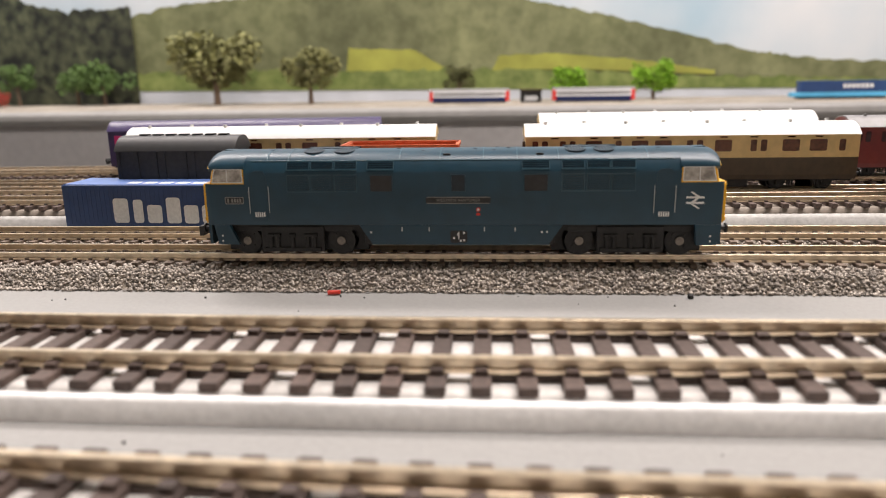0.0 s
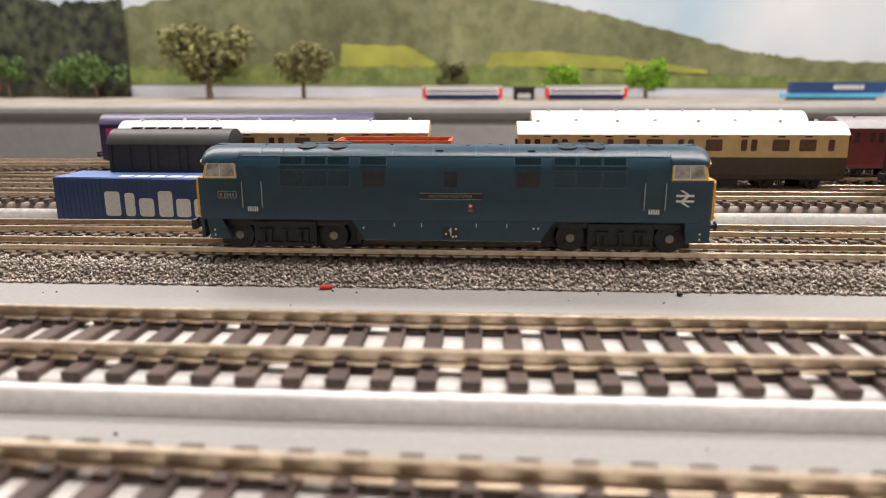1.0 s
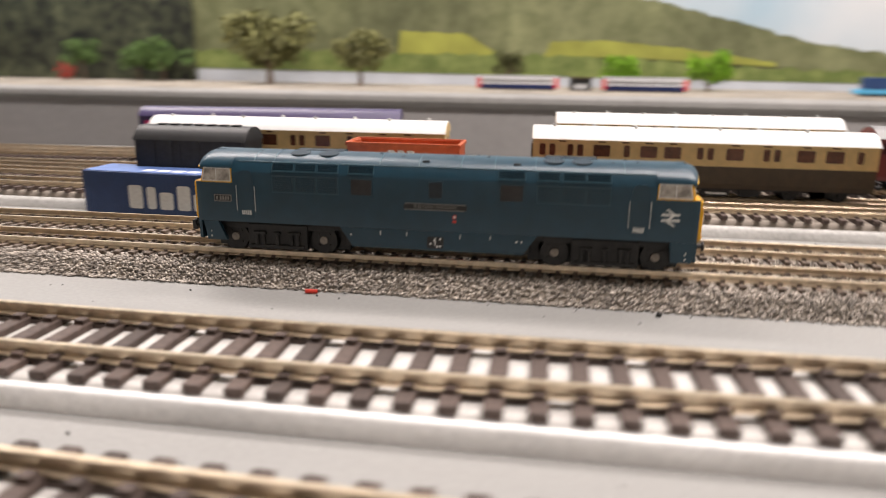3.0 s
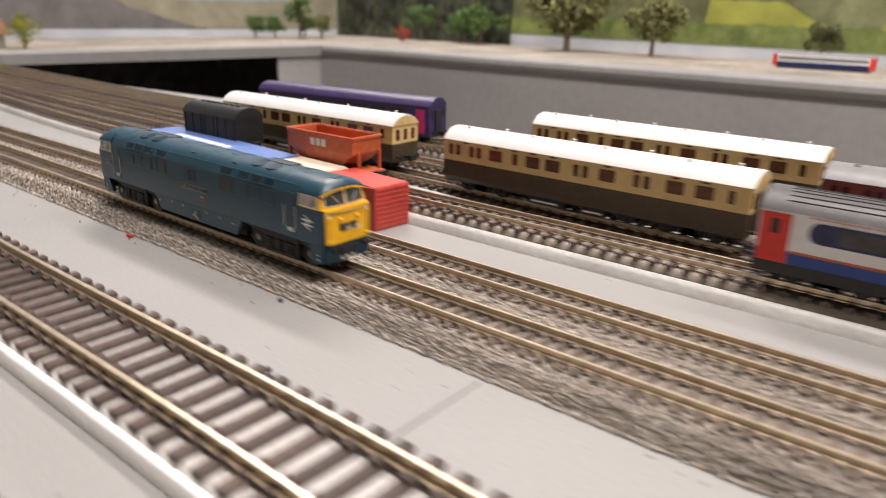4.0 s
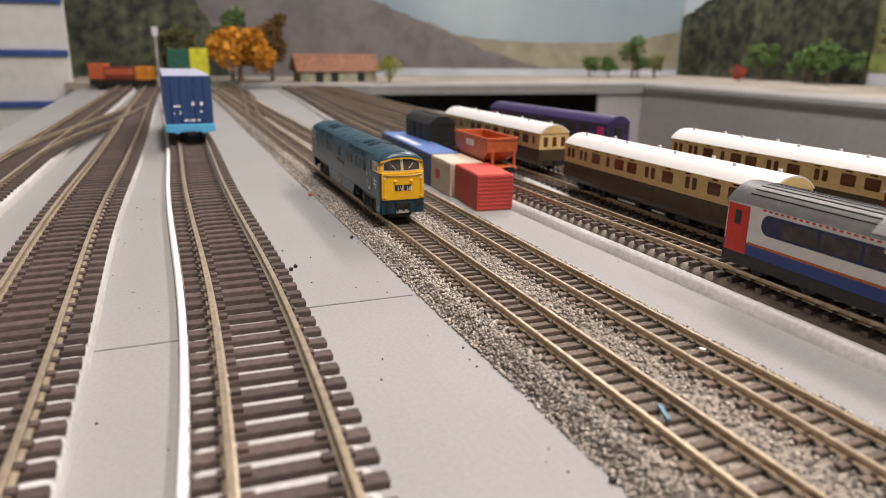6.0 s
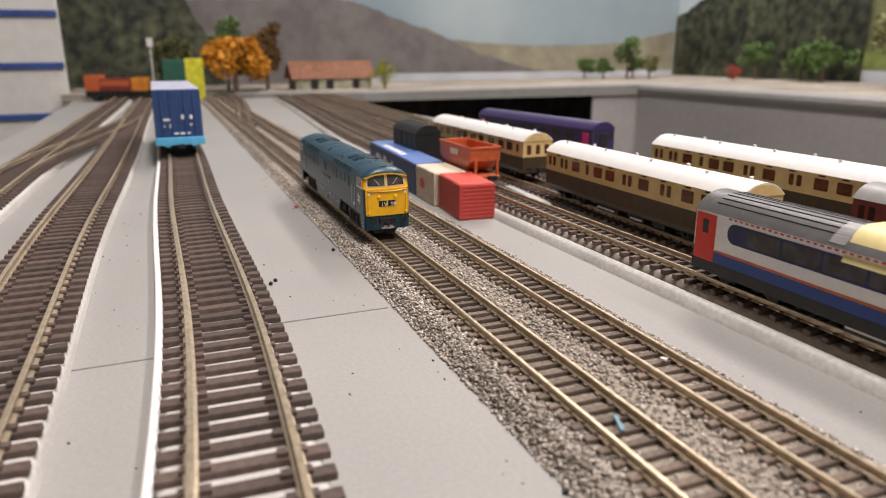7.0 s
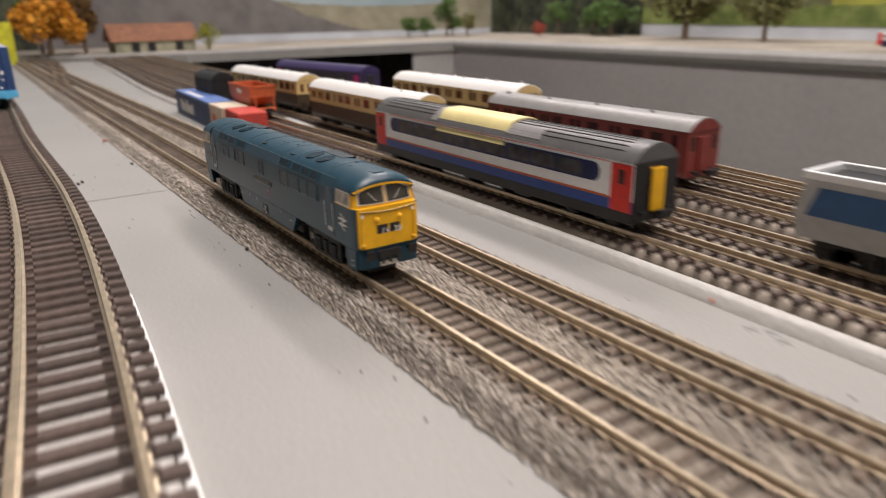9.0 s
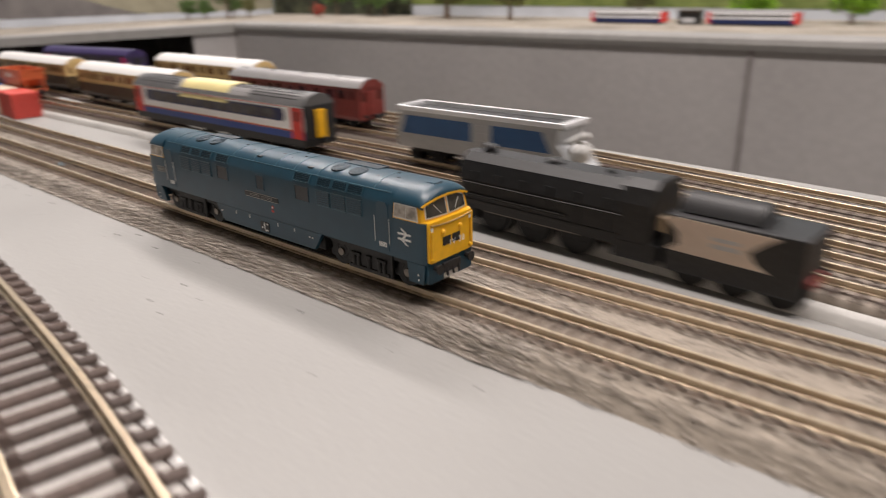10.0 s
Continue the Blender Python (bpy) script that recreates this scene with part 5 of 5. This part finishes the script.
def steam_engine():
    t = thing("steam_locomotive", "plain black model steam locomotive with tender on the baseboard", "model locomotive", 457, 61, 0, -3.0)
    up = 3.6

    def fit_on(name, bm, *rest):
        for v in bm.verts:
            v.co.z += up
        return part(name, bm, *rest)
    bm = bmesh.new()
    cyl(bm, (-52, 0, 14.5), (14, 0, 14.5), 7.6, 24)
    fit_on("boiler", bm, BLACK, t, "matt black boiler casing", 50)
    bm = bmesh.new()
    prism(bm, [(8.4, 4.2), (8.6, 14), (7.2, 20), (4, 22.3), (-4, 22.3), (-7.2, 20), (-8.6, 14), (-8.4, 4.2)], -50, 10)
    fit_on("casing", bm, BLACK, t, "flat-sided black casing")
    bm = bmesh.new()
    box(bm, -54, 12, -8.7, 8.7, 6.2, 7.4, 0.2)
    box(bm, -50, 8, -6, 6, 3, 6.4)
    fit_on("footplate", bm, BLACK, t)
    bm = bmesh.new()
    prism(bm, [(8.8, 6), (8.8, 17), (7.5, 21.5), (4, 23.4), (-4, 23.4), (-7.5, 21.5), (-8.8, 17), (-8.8, 6)], 10, 20)
    fit_on("cab", bm, BLACK, t)
    bm = bmesh.new()
    cyl(bm, (-44, 0, 21.5), (-44, 0, 24.5), 2.4, 14)
    cyl(bm, (-18, 0, 21.5), (-18, 0, 23.6), 3.0, 14, 2.2)
    cyl(bm, (2, 0, 21.8), (2, 0, 23.4), 1.2, 10)
    fit_on("chimney", bm, BLACK, t, "low black chimney and dome", 40)
    bm = bmesh.new()
    for x in (-44, -34, -24, -14, -4, 6):
        box(bm, x - 0.4, x + 0.4, -8.9, 8.9, 7.4, 17, 0.1)
    fit_on("casing_band", bm, BLACK, t)
    bm = bmesh.new()
    cyl(bm, (-50, -8.9, 13), (10, -8.9, 13), 0.35, 6)
    cyl(bm, (-50, -8.8, 9), (-8, -8.8, 9), 0.6, 6)
    fit_on("pipe", bm, BOGIE, t)
    bm = bmesh.new()
    box(bm, -52, -44, -8.6, 8.6, 0.5, 5.5, 0.4)
    box(bm, 8, 22, -8.4, 8.4, 0.5, 6, 0.4)
    fit_on("cylinder_block", bm, BLACK, t)
    bm = bmesh.new()
    box(bm, 21, 24, -6.5, 6.5, 10, 14)
    fit_on("cab_fitting", bm, mat("brass_fitting", (0.42, 0.33, 0.22), 0.4, 0.4, scale=300), t, "dull brass cab fittings")
    for x in (-38, -22, -6):
        wheelset(t, x, 6.8, hub=BOGIE)
    bm = bmesh.new()
    for s in (-1, 1):
        box(bm, -40, -4, s * 7.4 - 0.4, s * 7.4 + 0.4, 3.6, 4.6)
    fit_on("coupling_rod", bm, STEEL, t)
    bm = bmesh.new()
    box(bm, 24, 60, -8.6, 8.6, 0.5, 16.4, 0.5)
    fit_on("tender", bm, BLACK, t, "black tender body")
    bm = bmesh.new()
    prism(bm, arch(5.6, 16.8, 21.5, 10), 26, 48)
    fit_on("tender_load", bm, BLACK, t, "rounded black tender load", 50)
    bm = bmesh.new()
    plate(bm, [(23.5, 15.2), (27, 16.0), (53.5, 15.6), (49.5, 13), (46.5, 10.5), (48, 8.2), (51.5, 6.2), (24.5, 6.6), (28, 9), (27.5, 12)], (0, -8.62, 0), (1, 0, 0), (0, 0, 1), 0.12)
    fit_on("bare_panel", bm, CARD, t, "pale unpainted patch on the tender side")
    bm = bmesh.new()
    plate(bm, rect(37, 44, 9.6, 10.8), (0, -8.75, 0), (1, 0, 0), (0, 0, 1), 0.05)
    plate(bm, rect(37, 44, 11.6, 12.6), (0, -8.75, 0), (1, 0, 0), (0, 0, 1), 0.05)
    fit_on("print_bar", bm, FGREY, t)
    for x in (31, 43, 55):
        wheelset(t, x, 5.4, hub=BOGIE)
    bm = bmesh.new()
    for e, x in ((-1, -54), (1, 60)):
        box(bm, min(x, x + e * 1.2), max(x, x + e * 1.2), -6, 6, 3.4, 5.0, 0.2)
    fit_on("buffer_beam", bm, mat("dull_red_paint", (0.2, 0.03, 0.025), 0.6, scale=600, var=0.3), t, "dull red buffer beam")


def flat_wagon():
    t = thing("container_flat_wagon", "light blue flat wagon carrying a dark blue container", "model wagon", -276, -65.3, RB, 0.4, "wagons")
    bm = bmesh.new()
    box(bm, -80, 80, -15.2, 15.2, 7.2, 11, 0.6)
    box(bm, 79, 81.4, -16, 16, 6.4, 11.6, 0.6)
    part("chassis", bm, CYAN, t, "bright light blue plastic chassis")
    for e in (-1, 1):
        bogie(t, e * 58, 26, 6.2, 10.6, 16.5)
        for q in (-8.6, 8.6):
            bm = bmesh.new()
            cyl(bm, (e * 81, q, 8.4), (e * 85, q, 8.4), 1.3, 10)
            cyl(bm, (e * 85, q, 8.4), (e * 85.8, q, 8.4), 2.6, 14)
            part("buffer", bm, CYAN, t, "", 40)
        coupling(t, e * 80, e, 6)
    c = thing("shipping_container", "dark blue shipping container with white marks, on a flat wagon", "shipping container", -276, -65.3, RB + 11.2, 0.4, "shipping containers")
    part("shell", box(bmesh.new(), -78, 78, -15.4, 15.4, 0, 32, 0.5), BLUEC, c)
    # pale lilac reflection on the top, put into its base colour
    part("top_panel", box(bmesh.new(), -77, 77, -15, 15, 31.8, 32.5, 0.2), mat("lilac_top_reflection", (0.45, 0.47, 0.6), 0.4, scale=200), c)
    bm = bmesh.new()
    for y in (-10.4, -4.4, 4.4, 10.4):
        cyl(bm, (78.5, y, 1.5), (78.5, y, 30.5), 0.7, 8)
    box(bm, 77.8, 78.4, -0.4, 0.4, 1, 31)
    part("locking_bar", bm, BLUEC, c)
    bm = bmesh.new()
    for y, z, w, h in ((-7, 11.5, 5.2, 1.4), (3, 12.4, 2.3, 2.7), (8.3, 12.4, 2, 2.7), (-5.2, 6.6, 1.6, 2.7), (7.9, 8, 1.8, 1.1), (1.8, 2.1, 10.5, 1.3), (-9.6, 7, 1.4, 1.1)):
        plate(bm, rect(y - w / 2, y + w / 2, z, z + h), (78.1, 0, 0), (0, 1, 0), (0, 0, 1), 0.2)
    part("print_bar", bm, WHITE, c, "small white printed bars")


# ---- scenery ----
def tree(x, y, z, high, wide, leaf, label, seed, low=0.3, n=900, name="model_tree"):
    rng = np.random.default_rng(seed)
    t = thing(name, label, "model tree", x, y, z, group="model trees")
    bm = bmesh.new()
    cyl(bm, (0, 0, -1), (0, 0, high * 0.7), wide * 0.045 + 0.8, 8, wide * 0.012)
    for k in range(6):
        a, b = k * 1.05 + rng.uniform(0, 0.5), high * rng.uniform(low, 0.62)
        cyl(bm, (0, 0, b), (wide * 0.36 * math.cos(a), wide * 0.36 * math.sin(a), b + high * 0.2), 0.9, 5, 0.25)
    part("trunk", bm, BARK, t)
    k = 20
    cen = np.stack([rng.uniform(-0.44, 0.44, k) * wide, rng.uniform(-0.36, 0.36, k) * wide, rng.uniform(low + 0.12, 0.88, k) * high], -1)
    cen[:, :2] *= (1.15 - np.abs(cen[:, 2:3] / high - 0.55) * 1.2)
    rad = rng.uniform(0.13, 0.22, k) * wide
    i = rng.integers(0, k, n)
    d = rng.normal(size=(n, 3))
    d /= np.linalg.norm(d, axis=1)[:, None]
    p = cen[i] + d * (rad[i] * rng.uniform(0.55, 1.1, n))[:, None]
    s = wide * 0.034 * rng.uniform(0.6, 1.4, n)
    a, b = rng.normal(size=(n, 3)), rng.normal(size=(n, 3))
    a /= np.linalg.norm(a, axis=1)[:, None]
    b /= np.linalg.norm(b, axis=1)[:, None]
    q = np.stack([p - a * s[:, None], p + b * s[:, None], p + a * s[:, None], p - b * s[:, None]], 1).reshape(-1, 3) * 0.001
    sheet("crown", q.tolist(), (np.arange(n * 4).reshape(n, 4)).tolist(), LEAVES[leaf], t)


def railcar(x0, x1, y, z, turn):
    t = thing("railcar", "white, blue and red two-tone railcar on the scenic deck", "model coach", (x0 + x1) / 2, y, z, turn, "deck railcars")
    h = (x1 - x0) / 2
    part("lower_side", box(bmesh.new(), -h, h, -9, 9, 3, 10, 0.3), NAVY, t)
    part("upper_side", box(bmesh.new(), -h, h, -9, 9, 10, 20, 0.3), HWHITE, t)
    part("roof", prism(bmesh.new(), arch(9.2, 19.8, 24.5, 10), -h, h), ROOFS, t, "", 50)
    for e in (-1, 1):
        part("cab_end", box(bmesh.new(), e * (h - 3) - 3.3, e * (h - 3) + 3.3, -9.2, 9.2, 3.2, 20.4, 0.4), HRED, t, "red-orange cab end")
    bm = bmesh.new()
    box(bm, -h + 8, h - 8, -9.15, 9.15, 13, 17)
    part("window_band", bm, ROOFG, t)
    bm = bmesh.new()
    box(bm, -h + 6, h - 6, -7, 7, 0, 3.2)
    part("underframe", bm, BLACK, t)


def scenery():
    specs = [(-518, 1146, 126, 146, "olive", 1), (-332, 1128, 100, 92, "olive", 2), (-57, 1147, 66, 52, "dark", 3), (141, 1147, 58, 64, "bright", 4),
             (297, 1147, 69, 68, "bright", 5), (-955, 1205, 84, 60, "mid", 6), (-830, 1205, 82, 66, "mid", 7), (-775, 1205, 88, 90, "mid", 8),
             (-1138, 985, 104, 60, "mid", 10), (-1186, 950, 50, 48, "mid", 11), (-1150, 1010, 52, 46, "mid", 12), (-1125, 1040, 56, 48, "olive", 13), (-1208, 910, 48, 48, "mid", 14)]
    words = {"olive": "olive-green broad model tree with gaps", "dark": "small dark green model tree", "bright": "vivid green model tree", "mid": "mid-green model tree with slim trunk"}
    for x, y, h, w, leaf, seed in specs:
        tree(x, y, DZ, h, w, leaf, words[leaf] + " on the deck", seed, low=0.12 if leaf in ("bright",) else 0.28, n=4200 if w > 90 else 2400)
    tree(-938, 1125, DZ, 36, 32, "red", "small red shrub before dark woodland", 21, low=0.05, name="model_bush")
    railcar(-104, 34, 1066, DZ, -0.5)
    railcar(108, 246, 1060, DZ, -1.5)
    # small dark clutter between the railcars
    t = thing("lineside_hut", "small dark hut with pale front between railcars", "model building", 72, 1075, DZ)
    part("wall", box(bmesh.new(), -18, 18, -9, 9, 0, 20, 0.4), BOGIE, t)
    part("front_panel", box(bmesh.new(), -11, 11, -9.8, -9, 3, 11), FGREY, t)
    part("roof", box(bmesh.new(), -20, 20, -11, 11, 20, 22.5, 0.5), CHOC, t)
    # wagon with container on the deck
    t = thing("container_flat_wagon", "light blue flat wagon carrying a blue container on the deck", "model wagon", 578, 1045, DZ, 0, "wagons")
    part("chassis", box(bmesh.new(), -80, 80, -8.5, 8.5, 4, 11, 0.5), CYAN, t)
    part("underframe", box(bmesh.new(), -70, 70, -6, 6, 0, 5), BLACK, t)
    c = thing("shipping_container", "blue shipping container with pale lettering bars on the deck wagon", "shipping container", 586, 1045, DZ + 11.1, 0, "shipping containers")
    part("shell", box(bmesh.new(), -76, 76, -8.5, 8.5, 0, 18.5, 0.4), BLUEC, c)
    bm = bmesh.new()
    for k in range(7):
        plate(bm, rect(-8 + k * 7, -3 + k * 7, 6.5, 13), (0, -8.52, 0), (1, 0, 0), (0, 0, 1), 0.1)
    part("lettering_bar", bm, WHITE, c)
    # west end: cottage, trees, works vehicle, crane block, storage unit
    t = thing("station_cottage", "low stone cottage with an orange tiled roof", "model building", -1040, 232, DZ, 3)
    part("wall", box(bmesh.new(), -30, 30, -73, 73, -1, 20, 0.5), mat("cottage_stone", (0.34, 0.33, 0.24), 0.85, scale=120, var=0.25), t, "pale mossy stone wall")
    bm = bmesh.new()
    loft(bm, [[(-35, y, 19.5), (35, y, 19.5), (0, y, 51)] for y in (-81, 81)])
    part("roof", bm, mat("cottage_roof", (0.2, 0.085, 0.045), 0.8, scale=160, var=0.25), t, "weathered orange roof")
    for y in (-38, -9, 42):
        bm = bmesh.new()
        box(bm, 29.7, 31, y - 7, y + 7, 0, 17)
        part("doorway", bm, WIND, t)
    tree(-990, 325, DZ, 51, 46, "lime", "yellow-green rounded bush by the cottage", 31, low=0.05, name="model_bush")
    tree(-1000, 53, DZ, 90, 106, "orange", "orange autumn model tree behind the yard", 32, low=0.32, n=5200)
    tree(-1050, 116, DZ, 124, 74, "rust", "tall rust-brown autumn tree", 33, low=0.12, n=4200)
    tree(-1100, 50, DZ, 138, 62, "mid", "mid-green tree behind autumn trees", 34, low=0.3, n=3600)
    tree(-1080, -41, DZ, 98, 82, "dark", "dark green tree at the yard's end", 35, low=0.1, n=3600)
    t = thing("works_wagon", "orange and maroon works vehicle at the end of line", "model wagon", -980, -136, 0.2, 68)
    part("chassis", box(bmesh.new(), -50, 50, -12.5, 12.5, 7, 17, 0.8), BOGIE, t)
    part("cab", box(bmesh.new(), -50, -26, -12.5, 12.5, 17, 42, 1.0), ORANGE, t)
    part("body", box(bmesh.new(), -26, 26, -11, 11, 17, 37, 1.0), MAROON, t)
    part("side_panel", box(bmesh.new(), -24, 23, -11.5, -11, 25, 34), ORANGE, t)
    part("counterweight", box(bmesh.new(), 26, 50, -12.5, 12.5, 17, 38, 1.0), mat("amber_paint", (0.55, 0.2, 0.02), 0.5, scale=100), t)
    for x in (-36, -15, 15, 36):
        wheelset(t, x, 5.4, 16.5)
    t = thing("crane_block", "yellow machine block on a dark green base", "model machine", -972, -24, 0.2)
    part("base", box(bmesh.new(), -16, 16, -42, -2, 0, 66, 1.0), mat("dark_green_paint", (0.012, 0.09, 0.06), 0.5, scale=100), t, "dark green cabin")
    part("block", box(bmesh.new(), 1, 18, -7, 22, 0, 67.5, 1.0), mat("acid_yellow_paint", (0.6, 0.58, 0.03), 0.5, scale=100), t, "acid yellow block")
    t = thing("signal_post", "thin white signal post beside the line", "model signal", -955, -81, 0.2)
    bm = bmesh.new()
    cyl(bm, (0, 0, 0), (0, 0, 92), 1.0, 8)
    box(bm, -2.4, 2.4, -4.6, 4.6, 86, 100, 0.5)
    part("post", bm, PANEL, t)
    t = thing("storage_unit", "white storage unit with blue shelf edges beside the layout", "storage unit", -1080, 0, 0)
    part("carcass", box(bmesh.new(), -16, 0, -900, -221, -900, 520, 2), PANEL, t)
    for k in range(-5, 5):
        z = 57 + k * 85
        part("shelf_edge", box(bmesh.new(), -2, 5, -900, -222, z - 5.4, z + 5.4, 1), STRIPE, t, "blue shelf edge")


def loose_bits():
    t = thing("plastic_offcut", "small red plastic scrap on the baseboard", "scrap", -30, -17.5, 0.2)
    bm = bmesh.new()
    cyl(bm, (-1.6, 0, 0.5), (1.4, 0.5, 0.5), 0.55, 8)
    part("scrap", bm, REDP, t)
    t = thing("plastic_offcut", "pale blue plastic strip between the rails", "scrap", 217, 0.4, RT - 1.5, -20)
    part("scrap", box(bmesh.new(), -2.8, 2.8, -0.4, 0.4, -0.2, 0.3), mat("pale_blue_scrap", (0.12, 0.24, 0.32), 0.5, scale=300), t)
    t = thing("paper_scrap", "torn white paper scrap beside the rail", "scrap", 197, 27, RT - 1.4, 30)
    part("scrap", box(bmesh.new(), -0.7, 0.7, -0.45, 0.45, 0, 0.4), WHITE, t)
    t = thing("timber_strip", "pale wood strip lying between sidings", "scrap", 10, 92, 3.4, -4)
    part("scrap", box(bmesh.new(), -24, 24, -2, 2, 0, 2.4, 0.2), FGREY, t)
    for x, y in ((253, 69), (338, 66), (246, 70)):
        t = thing("wire_tail", "orange wire end by the siding", "wire", x, y, 0.2)
        bm = bmesh.new()
        cyl(bm, (-0.8, -1.2, 0.6), (0.9, 1.0, 1.6), 0.55, 8)
        part("wire", bm, ORANGE, t)
    t = thing("pencil_marks", "dark pencil marks on the baseboard", "marks", 0, 0, 0)
    bm = bmesh.new()
    for x, y in ((352, 60), (356, 62), (360, 60), (388, 53), (394, 55)):
        box(bm, x - 1.8, x + 1.8, y - 0.3, y + 0.3, -0.05, 0.08)
        box(bm, x - 0.3, x + 0.3, y - 1.6, y + 1.6, -0.05, 0.1)
    part("mark", bm, mat("pencil_grey", (0.17, 0.17, 0.17), 0.8, scale=500), t)
    t = thing("grit", "dark grit specks scattered on the baseboard", "grit", kind="stuff")
    rng = np.random.default_rng(8)
    bm = bmesh.new()
    for _ in range(110):
        x, y = rng.uniform(-160, 520), rng.choice([rng.uniform(-49, -17), rng.uniform(-104, -86), rng.uniform(43, 66), rng.uniform(-24, -17)])
        r = rng.uniform(0.12, 0.34)
        bmesh.ops.create_icosphere(bm, subdivisions=1, radius=r, matrix=Matrix.Translation((x, y, r * 0.5)))
    for x, y in ((55, -18), (225, -16), (88, -47), (85, -45)):
        bmesh.ops.create_icosphere(bm, subdivisions=1, radius=0.8, matrix=Matrix.Translation((x, y, 0.5)))
    part("speck", bm, BOGIE, t, kind="stuff")


room()
baseboard()
deck()
backdrop()
loco = locomotive()
coaches()
van()
hopper()
containers()
stone_hopper()
steam_engine()
flat_wagon()
scenery()
loose_bits()
tracks()
ballast()

# ---- movement ----
ROLL = [(0, 0), (6.6, 0), (6.8, 0.8), (7.0, 5.6), (7.25, 16.8), (7.5, 34), (7.75, 56), (8.0, 82), (8.25, 112), (8.5, 146), (8.75, 185), (9.0, 225.5), (9.25, 265), (9.5, 304), (9.75, 344), (10.0, 384)]


def travel(t):
    """Millimetres that the locomotive has run by then."""
    ts, xs = [r[0] for r in ROLL], [r[1] for r in ROLL]
    return sum(float(np.interp(min(10.0, max(0.0, t + d)), ts, xs)) for d in (-0.1, -0.05, 0, 0.05, 0.1)) / 5 if t < 9.85 else float(np.interp(t, ts, xs))


def motions():
    times = [0.0, 6.4] + [6.5 + k / 30 for k in range(1, 106)]
    walk(loco, [(t, pose(travel(t) * 0.001, 0, RT * 0.001)) for t in times])
    for ws, x, r in WHEELSETS:
        walk(ws, [(t, pose(x * 0.001, 0, r * 0.001, 0, math.degrees(travel(t) / r) % 360, 0)) for t in times])


motions()
